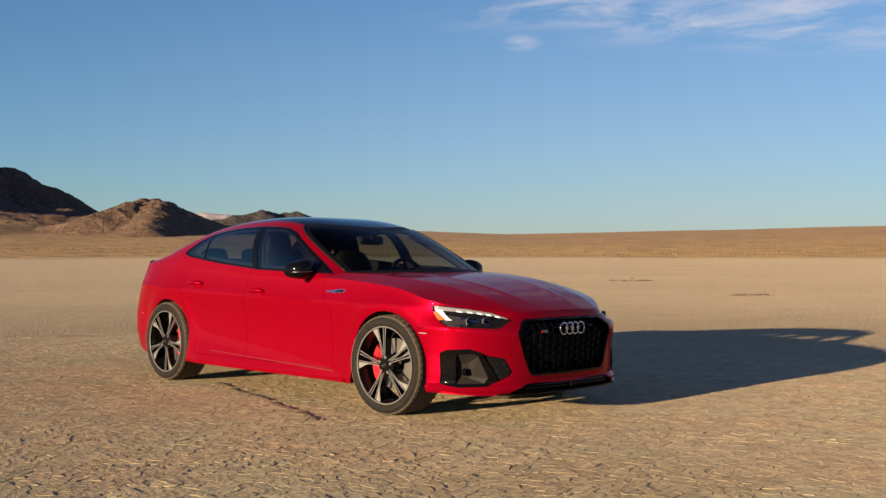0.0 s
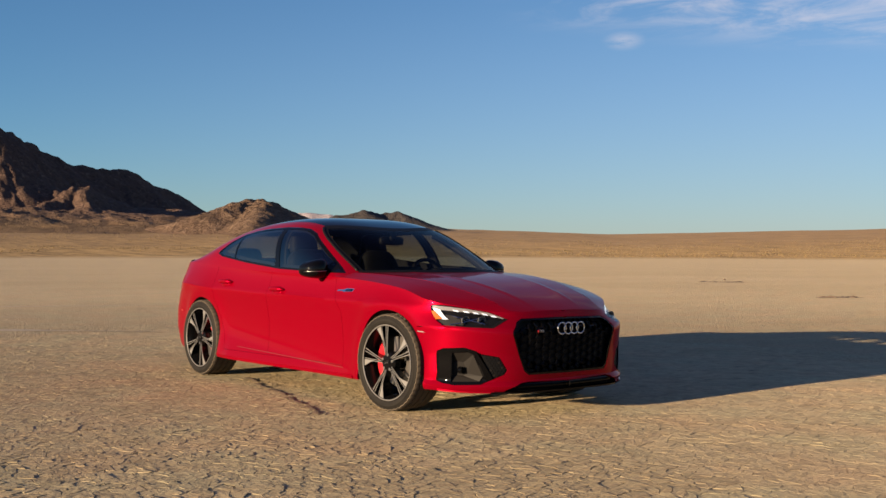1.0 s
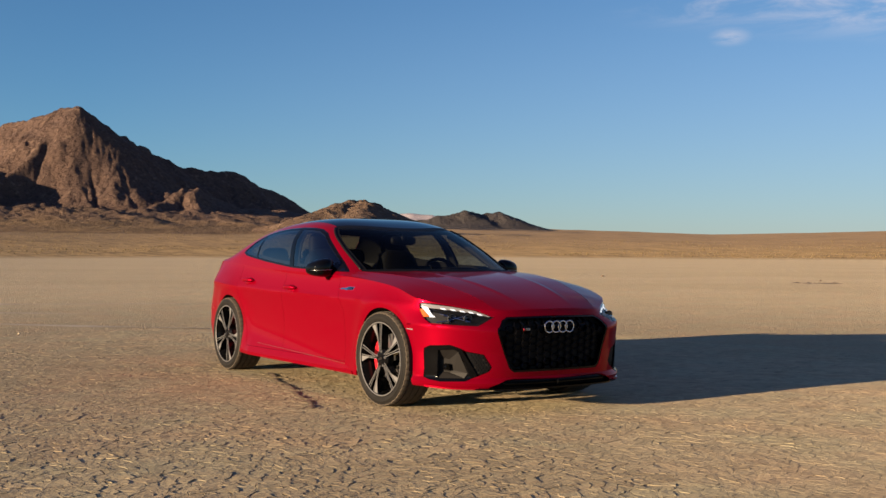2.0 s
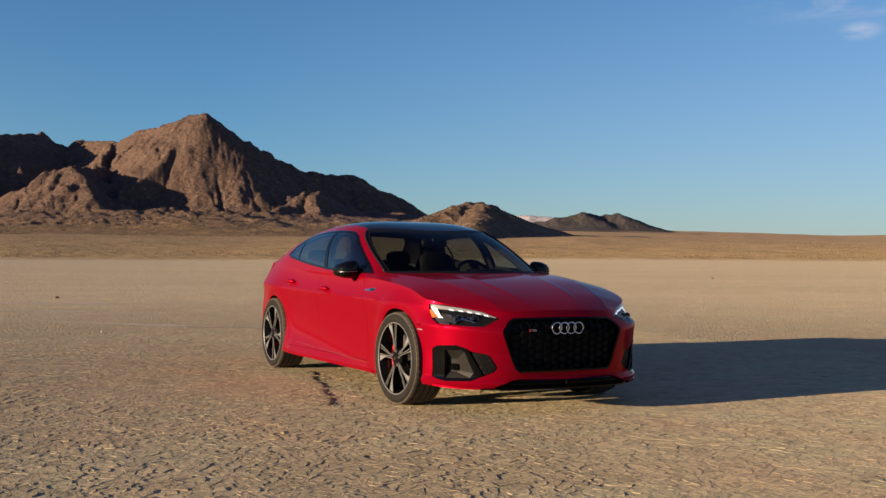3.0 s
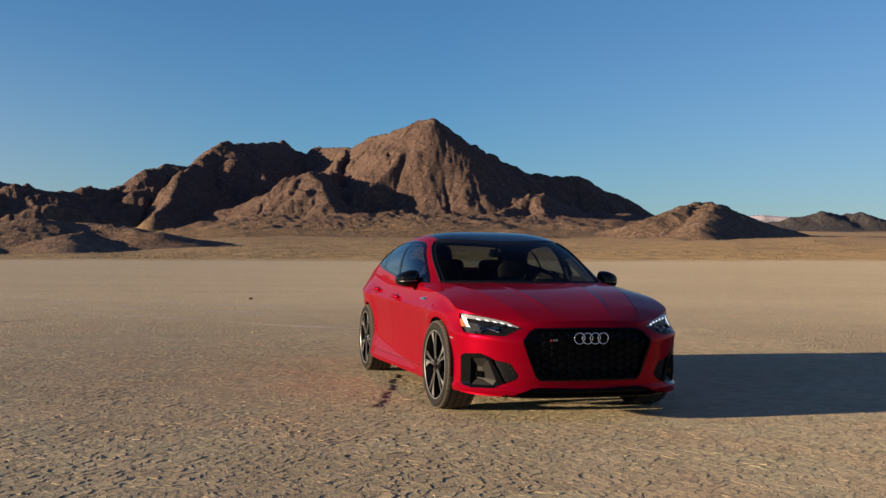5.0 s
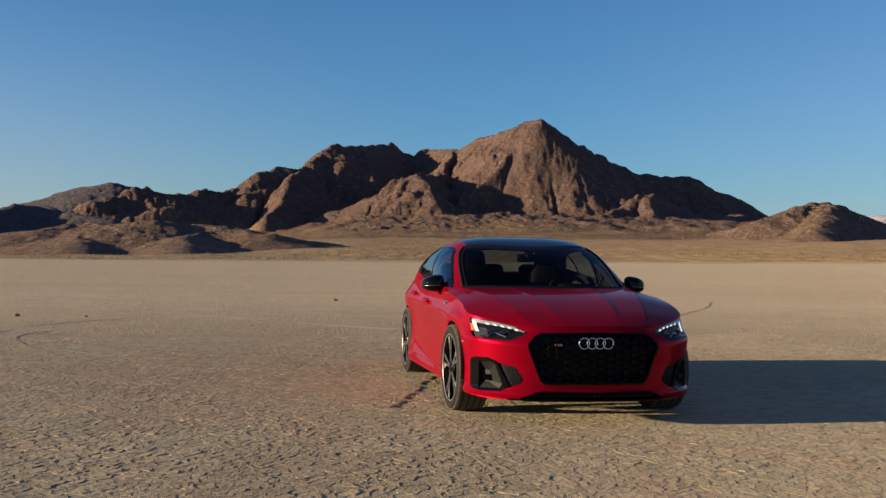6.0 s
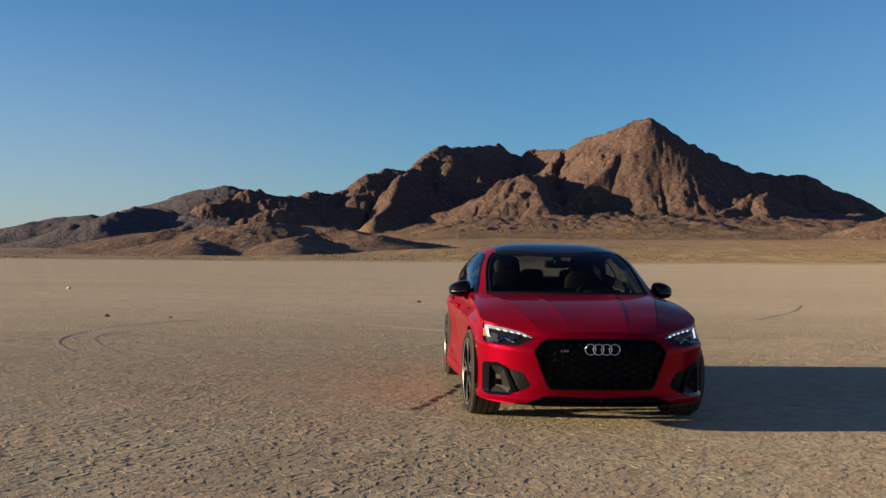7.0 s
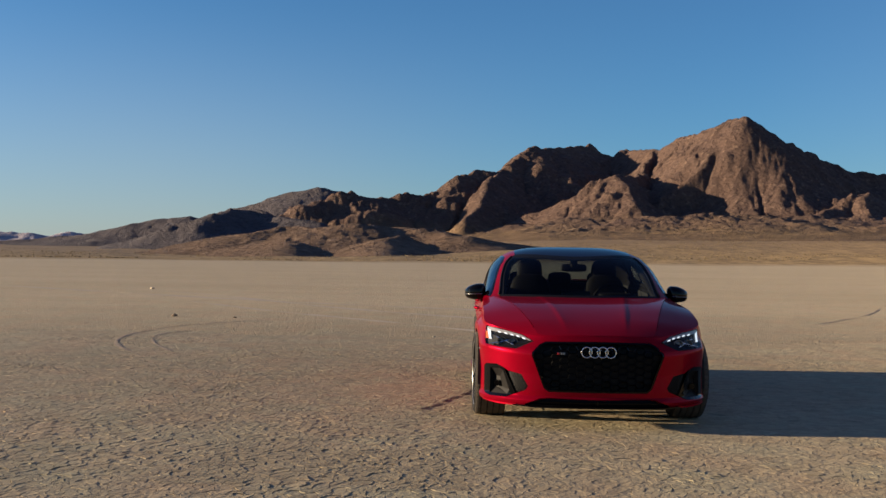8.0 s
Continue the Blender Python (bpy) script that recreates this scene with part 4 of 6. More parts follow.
# boot lid between the rear window and the tail
tail_ids = [i for i in range(NS) if rim[i, 1] > 2.2]
tx, ty, tz = np.zeros((len(tail_ids), 21)), np.zeros((len(tail_ids), 21)), np.zeros((len(tail_ids), 21))
for r_, i in enumerate(tail_ids):
    u = np.linspace(0, 1, 21)
    tx[r_], ty[r_], tz[r_] = u * rim[i, 0], rim[i, 1], rim[i, 2] + 0.012 * (1 - u ** 2)
boot = grid_bm(tx, ty, tz)
bmesh.ops.recalc_face_normals(boot, faces=boot.faces)
if sum(f.normal.z for f in boot.faces) < 0:
    bmesh.ops.reverse_faces(boot, faces=boot.faces)
panel("boot_lid", boot, RED)


def box_bm(x0, x1, y0, y1, z0, z1, bevel=0.0, segments=2):
    bm = bmesh.new()
    bmesh.ops.create_cube(bm, size=1)
    for v in bm.verts:
        v.co = Vector((x0 + (v.co.x + 0.5) * (x1 - x0), y0 + (v.co.y + 0.5) * (y1 - y0), z0 + (v.co.z + 0.5) * (z1 - z0)))
    if bevel:
        bmesh.ops.bevel(bm, geom=bm.edges[:], offset=bevel, segments=segments, affect="EDGES", profile=0.5)
    return bm


part("floor_pan", box_bm(-0.80, 0.80, -1.02, 1.02, 0.17, 0.22, 0.01), DARK, car)
part("floor_pan", box_bm(-0.55, 0.55, -2.05, -1.02, 0.19, 0.24, 0.01), DARK, car)
part("floor_pan", box_bm(-0.55, 0.55, 1.02, 2.3, 0.22, 0.27, 0.01), DARK, car)


# ---- wheels ----
def lathe(profile, segments=64, axis_x=0.0):
    """Turns (x, r) rows round the x axis."""
    bm = bmesh.new()
    rows = [[bm.verts.new((x, r * math.cos(2 * math.pi * k / segments), r * math.sin(2 * math.pi * k / segments))) for k in range(segments)] for x, r in profile]
    for a, b in zip(rows[:-1], rows[1:]):
        for k in range(segments):
            bm.faces.new((a[k], a[(k + 1) % segments], b[(k + 1) % segments], b[k]))
    bmesh.ops.recalc_face_normals(bm, faces=bm.faces)
    return bm


def prism(outline, depth0, depth1, spin=0.0, inner=None):
    """A flat piece in the wheel's plane: outline rows (y, z), from depth0 to depth1 along x (outer face at depth1)."""
    bm = bmesh.new()
    c, s = math.cos(spin), math.sin(spin)
    ring = lambda d, k: [bm.verts.new((d, y * c - z * s, y * s + z * c)) for y, z in (outline if k is None else k)]
    a, b = ring(depth0, None), ring(depth1, inner)
    bm.faces.new(a)
    bm.faces.new(b[::-1])
    for k in range(len(a)):
        bm.faces.new((a[k], b[k], b[(k + 1) % len(a)], a[(k + 1) % len(a)]))
    bmesh.ops.recalc_face_normals(bm, faces=bm.faces)
    return bm


def build_wheel():
    """A wheel with its outer face towards -x, centred on its axle."""
    wheel = new("wheel")
    tyre = lathe([(0.115, 0.262), (0.125, 0.285), (0.122, 0.312), (0.110, 0.326), (0.10, 0.324), (-0.10, 0.324), (-0.110, 0.326), (-0.122, 0.312), (-0.126, 0.30),
                  (-0.1275, 0.299), (-0.128, 0.285), (-0.1265, 0.284), (-0.122, 0.268), (-0.112, 0.258)], 72)
    tyre_ob = part("tyre", tyre, RUBBER, wheel, "low-profile black tyre", angle=40)
    # tread ribs, the outer ones cut into blocks
    for x0, x1, cut in ((-0.116, -0.078, 1), (-0.070, -0.028, 0), (-0.020, 0.020, 0), (0.028, 0.070, 0), (0.078, 0.116, 1)):
        n = 144
        bm = bmesh.new()
        rows = []
        for k in range(n):
            a = 2 * math.pi * k / n
            dip = 0.005 if cut and k % 3 == 0 else 0.0
            edge_r = 0.0065 if cut else 0.0
            rows.append([bm.verts.new((x, (r - dip) * math.cos(a), (r - dip) * math.sin(a))) for x, r in
                         ((x0, 0.322), (x0, 0.3335 - (edge_r if x0 < -0.1 else 0)), ((x0 + x1) / 2, 0.3345), (x1, 0.3335 - (edge_r if x1 > 0.1 else 0)), (x1, 0.322))])
        for k in range(n):
            p, q = rows[k], rows[(k + 1) % n]
            for j in range(4):
                bm.faces.new((p[j], p[j + 1], q[j + 1], q[j]))
        bmesh.ops.recalc_face_normals(bm, faces=bm.faces)
        part("tread", bm, TREAD, tyre_ob, "dusty tread rib", angle=30)
    barrel = lathe([(0.11, 0.262), (0.10, 0.245), (0.0, 0.232), (-0.07, 0.236), (-0.10, 0.250), (-0.118, 0.253), (-0.120, 0.262), (-0.112, 0.264)], 72)
    part("rim", barrel, RIMBLACK, wheel, "gloss black alloy rim", angle=30)
    edge = lathe([(-0.1195, 0.2530), (-0.1225, 0.2560), (-0.1225, 0.2600), (-0.1195, 0.262)], 72)
    part("rim_edge", edge, RIMLINE, wheel, "dull machined rim edge", angle=30)
    face = -0.108
    for k in range(5):
        spin = 2 * math.pi * k / 5 + 0.16
        # a straight black arm that flares into a bright machined tip, and a slim arm that leans away from it
        stem = [(-0.004, 0.045), (0.011, 0.047), (0.0145, 0.150), (0.030, 0.185), (0.067, 0.247), (0.007, 0.2565), (0.003, 0.17), (-0.001, 0.09)]
        slim = [(0.001, 0.045), (-0.012, 0.047), (-0.036, 0.15), (-0.065, 0.248), (-0.041, 0.2545), (-0.021, 0.15), (-0.003, 0.075)]
        for outline in (stem, slim):
            part("spoke", prism(outline, -0.050, face, spin), RIMBLACK, wheel, smooth=False)
        tip = [(0.018, 0.2540), (0.0625, 0.2470), (0.029, 0.188), (0.0150, 0.152), (0.0110, 0.153), (0.0125, 0.19)]
        part("spoke_face", prism(tip, face, face - 0.003, spin), MACHINED, wheel, "machined silver spoke end", smooth=False)
        for line in ([(0.0080, 0.050), (0.0115, 0.050), (0.0150, 0.152), (0.0112, 0.153)], [(-0.0035, 0.06), (-0.0010, 0.06), (0.0068, 0.17), (0.0100, 0.2555), (0.0062, 0.2562), (0.0030, 0.17)],
                     [(-0.0125, 0.050), (-0.0088, 0.050), (-0.0325, 0.15), (-0.0605, 0.2490), (-0.0655, 0.2478), (-0.0365, 0.151)],
                     [(-0.0060, 0.080), (-0.0025, 0.078), (-0.0200, 0.15), (-0.0400, 0.2540), (-0.0435, 0.2536), (-0.0235, 0.151)]):
            part("spoke_edge", prism(line, face, face - 0.0036, spin), MACHINED, wheel, smooth=False)
    hub = lathe([(-0.05, 0.001), (-0.05, 0.075), (-0.095, 0.07), (face - 0.002, 0.055), (face - 0.004, 0.036), (face - 0.010, 0.033), (face - 0.011, 0.001)], 40)
    part("hub_cap", hub, RIMBLACK, wheel, angle=30)
    for k in range(5):
        a = 2 * math.pi * k / 5 + 0.16 + math.pi / 5
        bolt = lathe([(-0.09, 0.001), (-0.09, 0.009), (face - 0.006, 0.009), (face - 0.007, 0.001)], 10)
        bmesh.ops.translate(bolt, verts=bolt.verts, vec=(0, 0.052 * math.cos(a), 0.052 * math.sin(a)))
        part("wheel_bolt", bolt, STEEL, wheel, angle=30)
    for k in range(4):
        ring = lathe([(face - 0.0110, 0.0062), (face - 0.0122, 0.0062), (face - 0.0122, 0.0080), (face - 0.0110, 0.0080)], 16)
        bmesh.ops.translate(ring, verts=ring.verts, vec=(0, (k - 1.5) * 0.0105, 0))
        part("cap_mark", ring, CHROME, wheel, angle=30)
    disc = lathe([(0.02, 0.08), (0.02, 0.175), (-0.005, 0.175), (-0.005, 0.08)], 48)
    part("brake_disc", disc, STEEL, wheel, angle=30)
    return wheel


wheel = build_wheel()
wheel.parent = car


def place_wheel(ob, m):
    ob.matrix_local = m


TRACK = 0.792
spots = [(-TRACK, -AXLE, 0, 3.0), (-TRACK, AXLE, 0, 0), (TRACK, -AXLE, 180, 3.0), (TRACK, AXLE, 180, 0)]
spins = [-22, 16, 0, 20]
for k, ((x, y, turn, steer), spin) in enumerate(zip(spots, spins)):
    m = pose(x, y, WHEEL_R, 0, 0, turn + steer) @ pose(0, 0, 0, spin)
    if k == 0:
        wheel.matrix_basis = m
    else:
        copy_thing(wheel, m)
# calipers stay with the car
for x, y in ((-TRACK, -AXLE), (-TRACK, AXLE), (TRACK, -AXLE), (TRACK, AXLE)):
    s = -1 if x < 0 else 1
    cal = []
    for k in range(9):
        a = radians(-42 + 84 * k / 8) + (0 if y < 0 else math.pi)
        cal.append((a, 0.12, 0.19))
    bm = bmesh.new()
    rows = []
    for a, r0, r1 in cal:
        rows.append([bm.verts.new((x + s * d, y + r * math.cos(a), WHEEL_R + r * math.sin(a))) for d, r in ((-0.03, r0), (0.045, r0), (0.06, r0 + 0.015), (0.06, r1 - 0.015), (0.045, r1), (-0.03, r1))])
    for p, q in zip(rows[:-1], rows[1:]):
        for k in range(6):
            bm.faces.new((p[k], p[(k + 1) % 6], q[(k + 1) % 6], q[k]))
    bm.faces.new(rows[0])
    bm.faces.new(rows[-1][::-1])
    bmesh.ops.recalc_face_normals(bm, faces=bm.faces)
    part("brake_caliper", bm, CALIPER, car, "red brake caliper", angle=30)
    # wheel house lining
    house = lathe([(-0.01, ARCH_R - 0.004), (0.30, ARCH_R - 0.004), (0.30, 0.01)], 40)
    bmesh.ops.translate(house, verts=house.verts, vec=(0, y, WHEEL_R))
    for v in house.verts:
        v.co.x = s * (0.875 - v.co.x)
    bmesh.ops.delete(house, geom=[f for f in house.faces if f.calc_center_median().z < 0.30], context="FACES")
    part("wheel_house", house, DARK, car)

# ---- fittings that follow the body's surface ----
def tree_of(grid):
    v, f = sheet(*grid)
    return BVHTree.FromPolygons(v.tolist(), f.tolist())


NOSE, CABIN, HOOD = tree_of(flank_grid()), tree_of((cx, cy, cz)), tree_of((hx, hy, hz))
RAYS = {"y": (Vector((0, 1, 0)), 1, -6.0), "x": (Vector((-1, 0, 0)), 0, 6.0), "z": (Vector((0, 0, -1)), 2, 6.0), "rear": (Vector((0, -1, 0)), 1, 6.0)}


def land(tree, axis, a, b, lift=0.0):
    """The place on a body surface that lies at (a, b), seen along axis; lifted towards the viewer."""
    way, k, start = RAYS[axis]
    i, j = AXES["y" if axis == "rear" else axis]
    p = Vector((0, 0, 0))
    p[i], p[j], p[k] = a, b, start
    hit = tree.ray_cast(p, way)[0]
    for back in range(1, 14):
        if hit is None:     # just past the turn of the surface: take the depth from a little further in
            q = p.copy()
            q[i] = a - math.copysign(0.004 * back, a)
            hit = tree.ray_cast(q, way)[0]
            if hit is not None:
                hit[i] = a
    if hit is None:
        near = tree.find_nearest(Vector((a, b, 1.0)) if axis == "z" else (Vector((a, -2.0 if axis == "y" else 2.3, b)) if axis != "x" else Vector((0.9, a, b))))[0]
        p[k] = near[k]
        hit = p
    return hit - way * lift


def drape(poly, axis, tree, lift=0.003, thick=0.006, cell=0.025, holes=()):
    """A thin piece with the outline poly, seen along axis, laid on a body surface."""
    i, j = AXES["y" if axis == "rear" else axis]
    bm = bmesh.new()
    flat = [bm.verts.new((p[0], p[1], 0)) for p in poly]
    bm.faces.new(flat)
    lo = [min(p[k] for p in poly) for k in (0, 1)]
    hi = [max(p[k] for p in poly) for k in (0, 1)]
    for k in (0, 1):
        for q in np.arange(lo[k] + cell, hi[k], cell):
            co, no = Vector((0, 0, 0)), Vector((0, 0, 0))
            co[k], no[k] = q, 1
            bmesh.ops.bisect_plane(bm, geom=bm.verts[:] + bm.edges[:] + bm.faces[:], plane_co=co, plane_no=no, dist=1e-6)
    for hole in holes:
        for p, q in zip(hole, hole[1:] + hole[:1]):
            no = Vector((q[1] - p[1], p[0] - q[0], 0)).normalized()
            bmesh.ops.bisect_plane(bm, geom=bm.verts[:] + bm.edges[:] + bm.faces[:], plane_co=Vector((*p, 0)), plane_no=no, dist=1e-6)
        gone = [f for f in bm.faces if inside(list(hole), f.calc_center_median()[:2])]
        bmesh.ops.delete(bm, geom=gone, context="FACES")
    for v in bm.verts:
        v.co = land(tree, axis, v.co.x, v.co.y, lift)
    bmesh.ops.recalc_face_normals(bm, faces=bm.faces)
    way = RAYS[axis][0]
    bm.normal_update()
    if sum(f.normal.dot(way) * f.calc_area() for f in bm.faces) > 0:
        bmesh.ops.reverse_faces(bm, faces=bm.faces)
    return rimmed(bm, thick, way)


def pair(name, bm, mat, parent=None, label="", angle=35, smooth=True):
    """The same piece on the right and on the left side of the car."""
    hosts = parent if isinstance(parent, (list, tuple)) else [parent or car] * 2
    obs = [part(name, copied(bm, s), mat, h, label, angle=angle, smooth=smooth) for s, h in zip((True, False), hosts)]
    bm.free()
    return obs


def inset(poly, d):
    """The polygon moved inwards by d."""
    c = Vector((sum(p[0] for p in poly) / len(poly), sum(p[1] for p in poly) / len(poly)))
    area = sum(p[0] * q[1] - q[0] * p[1] for p, q in zip(poly, poly[1:] + poly[:1]))
    s = 1 if area > 0 else -1
    out, n = [], len(poly)
    for k in range(n):
        a, b, e = Vector(poly[k - 1]), Vector(poly[k]), Vector(poly[(k + 1) % n])
        n1, n2 = Vector((-(b - a).y, (b - a).x)).normalized() * s, Vector((-(e - b).y, (e - b).x)).normalized() * s
        m = (n1 + n2).normalized()
        out.append(tuple(b + m * d / max(0.35, m.dot(n1))))
    return out


def tube(points, radius, sides=8, closed=False):
    """A round bar along points."""
    bm = bmesh.new()
    pts, rows = [Vector(p) for p in points], []
    n = len(pts)
    for k, p in enumerate(pts):
        a = pts[k - 1] if (k or closed) else pts[0]
        b = pts[(k + 1) % n] if (k < n - 1 or closed) else pts[-1]
        t = (b - a).normalized()
        u = t.cross(Vector((0, 0, 1)) if abs(t.z) < 0.9 else Vector((1, 0, 0))).normalized()
        w = t.cross(u)
        r = radius[k] if isinstance(radius, (list, tuple)) else radius
        rows.append([bm.verts.new(p + (u * math.cos(2 * math.pi * q / sides) + w * math.sin(2 * math.pi * q / sides)) * r) for q in range(sides)])
    for k in range(n if closed else n - 1):
        a, b = rows[k], rows[(k + 1) % n]
        for q in range(sides):
            bm.faces.new((a[q], a[(q + 1) % sides], b[(q + 1) % sides], b[q]))
    if not closed:
        bm.faces.new(rows[0])
        bm.faces.new(rows[-1])
    bmesh.ops.recalc_face_normals(bm, faces=bm.faces)
    return bm


# ---- grille ----
full = lambda poly: [(-x, z) for x, z in poly[::-1] if x > 0] + [(x, z) for x, z in poly if x > 0]
half_poly = [(max(x, 0.0), z) for x, z in GRILLE]
grille = new("grille")
grille.parent = car
grille["label"] = "gloss black honeycomb grille"
ring_half = drape(half_poly, "y", NOSE, -0.004, 0.05, holes=[[(x if x > 0.05 else -0.05, z) for x, z in inset(half_poly, 0.013)]])
part("grille_frame", merged(copied(ring_half), copied(ring_half, True)), BLACK, grille, "gloss black grille surround", angle=30)
ring_half.free()
backing = drape(half_poly, "y", NOSE, -0.075, 0.004)
part("grille_backing", merged(copied(backing), copied(backing, True)), DARK, grille)
backing.free()
inner = inset(half_poly, 0.016)
inner_full = full([(x, z) for x, z in inner])


def hexagon(cx_, cz_, w, h):
    return [(cx_ + sx * w, cz_ + sz * h) for sx, sz in ((-0.30, 0.5), (0.30, 0.5), (0.5, 0.0), (0.30, -0.5), (-0.30, -0.5), (-0.5, 0.0))]


HEX_W, HEX_H = 0.078, 0.050
row_h, col_w = HEX_H, HEX_W * 0.8
for col in range(-9, 10):
    for row in range(-1, 9):
        mx, mz = col * col_w, 0.322 + row * row_h + (col % 2) * row_h / 2
        if not all(inside(inner_full, p) for p in hexagon(mx, mz, HEX_W * 0.7, HEX_H * 0.7)):
            continue
        outer_h, inner_h = hexagon(mx, mz, HEX_W * 1.02, HEX_H * 1.02), hexagon(mx, mz, HEX_W * 0.84, HEX_H * 0.80)
        bm = bmesh.new()
        depth = 0.028 if row in (0, 5, 6, 7) else 0.012
        rows = []
        for poly, back in ((outer_h, 0.030), (inner_h, 0.024), (inner_h, 0.024 + depth)):
            rows.append([bm.verts.new(land(NOSE, "y", abs(x), z, -back) * Vector((1, 1, 1)) if x >= 0 else land(NOSE, "y", -x, z, -back) * 1.0) for x, z in poly])
            for v, (x, z) in zip(rows[-1], poly):
                v.co.x = x
        for a, b in zip(rows[:-1], rows[1:]):
            for k in range(6):
                bm.faces.new((a[k], a[(k + 1) % 6], b[(k + 1) % 6], b[k]))
        if row not in (0, 5, 6, 7):
            bm.faces.new(rows[-1])
        bmesh.ops.recalc_face_normals(bm, faces=bm.faces)
        part("grille_cell", bm, BLACK if row not in (1, 2, 3, 4) else MATT, grille, smooth=False)

# four linked chrome rings and a small badge
emblem = new("emblem")
emblem.parent = car
emblem["label"] = "four linked chrome rings"
for k in range(4):
    x0 = (k - 1.5) * 0.0587
    pts = []
    for q in range(32):
        a = 2 * math.pi * q / 32
        pts.append((x0 + 0.0385 * math.cos(a), land(NOSE, "y", 0.03, 0.575, 0.004).y - 0.002 * (k % 2), 0.587 + 0.0385 * math.sin(a)))
    part("ring", tube(pts, 0.0039, 8, True), CHROME, emblem, "chrome ring")
badge = new("grille_badge")
badge.parent = car
y0 = land(NOSE, "y", 0.27, 0.57, 0.003).y
part("badge_plate", box_bm(-0.302, -0.240, y0 + 0.004, y0 + 0.009, 0.564, 0.584, 0.002), BLACK, badge)
part("badge_mark", box_bm(-0.302, -0.286, y0, y0 + 0.004, 0.566, 0.582, 0.001), TAIL, badge, "red slanted mark")
for x0 in (-0.278, -0.260):
    part("badge_mark", box_bm(x0, x0 + 0.014, y0, y0 + 0.004, 0.566, 0.582, 0.001), RIMLINE, badge, "bright metal mark")

# ---- headlamps ----
lamps = [new("headlamp"), new("headlamp")]
for ob in lamps:
    ob.parent = car
    ob["label"] = "slim headlamp with white light guide"
covers = pair("lamp_cover", rimmed(copied(lamp_skin), 0.004), LAMPGLASS, lamps)
for ob in covers:
    ob.visible_shadow = False
lamp_skin.free()
pair("lamp_housing", drape(LAMP, "y", NOSE, -0.05, -0.046), MATT, lamps)
top_bar = [(0.488, 0.658), (0.560, 0.694), (0.674, 0.719), (0.812, 0.739), (0.814, 0.722), (0.790, 0.710), (0.674, 0.696), (0.560, 0.676), (0.50, 0.655)]
pair("light_guide", drape(top_bar, "y", NOSE, -0.014, 0.010), LENS_WHITE, lamps, "grey-white light guide band")
post = [(0.813, 0.724), (0.790, 0.712), (0.786, 0.664), (0.780, 0.650), (0.801, 0.650)]
pair("light_guide", drape(post, "y", NOSE, -0.014, 0.012), LAMP_GLOW, lamps, "white daytime running light")
for x0 in (0.530, 0.572, 0.616, 0.662, 0.710):
    z0 = float(np.interp(x0, [0.488, 0.56, 0.674, 0.826], [0.654, 0.679, 0.699, 0.716]))
    bead = [(x0, z0 - 0.005), (x0 + 0.022, z0 - 0.001), (x0 + 0.027, z0 + 0.009), (x0 + 0.006, z0 + 0.006)]
    pair("running_light", drape(bead, "y", NOSE, -0.009, 0.008), LAMP_GLOW, lamps, "white daytime running light")
amber = [(0.825, 0.705), (0.812, 0.702), (0.802, 0.655), (0.826, 0.650)]
pair("side_reflector", drape(amber, "y", NOSE, -0.010, 0.010), AMBER, lamps, "amber side reflector")
for x0 in (0.62, 0.705):
    cup = lathe([(0.0, 0.001), (0.004, 0.018), (-0.004, 0.026), (-0.020, 0.031), (-0.020, 0.034)], 24)
    c = land(NOSE, "y", x0, 0.645, -0.04)
    for v in cup.verts:
        v.co = Vector((c.x + v.co.y, c.y + v.co.x, c.z + v.co.z * 0.8))
    pair("lamp_lens", cup, RIMLINE, lamps, "bright projector bowl")
for (a, b) in (((0.60, 0.665), (0.74, 0.628)), ((0.62, 0.622), (0.75, 0.672)), ((0.74, 0.628), (0.79, 0.618))):
    p, q = land(NOSE, "y", *a, -0.022), land(NOSE, "y", *b, -0.022)
    pair("lamp_blade", tube([p, q], 0.0028, 6), CHROME, lamps)

# ---- side intakes in the bumper ----
intakes = [new("bumper_intake"), new("bumper_intake")]
for ob in intakes:
    ob.parent = car
    ob["label"] = "gloss black bumper intake with grey duct"
FRAME = [(0.833, 0.25), (0.833, 0.445), (0.818, 0.463), (0.745, 0.472), (0.69, 0.448), (0.604, 0.268), (0.675, 0.234), (0.79, 0.227), (0.825, 0.237)]
OPEN = [(0.793, 0.246), (0.790, 0.436), (0.725, 0.444), (0.695, 0.425), (0.648, 0.285), (0.665, 0.252)]
pair("intake_frame", drape(FRAME, "y", NOSE, 0.006, 0.03, holes=[OPEN]), BLACK, intakes, "gloss black intake frame")
MESH = [(0.655, 0.425), (0.562, 0.408), (0.514, 0.325), (0.53, 0.297), (0.602, 0.266)]
pair("intake_mesh", drape(MESH, "y", NOSE, -0.010, 0.01), MATT, intakes, "black textured mesh panel")
for r_ in range(9):
    for c_ in range(8):
        mx, mz = 0.505 + c_ * 0.019 + (r_ % 2) * 0.0095, 0.275 + r_ * 0.0165
        cell = hexagon(mx, mz, 0.016, 0.013)
        if all(inside(MESH, p) for p in cell):
            pair("mesh_cell", drape(cell, "y", NOSE, -0.006, 0.004, cell=0.05), GREY if (r_ * 3 + c_) % 7 == 0 else MATT, intakes, smooth=False)
pair("intake_backing", drape(inset(FRAME, -0.004), "y", NOSE, -0.085, 0.004), DARK, intakes)


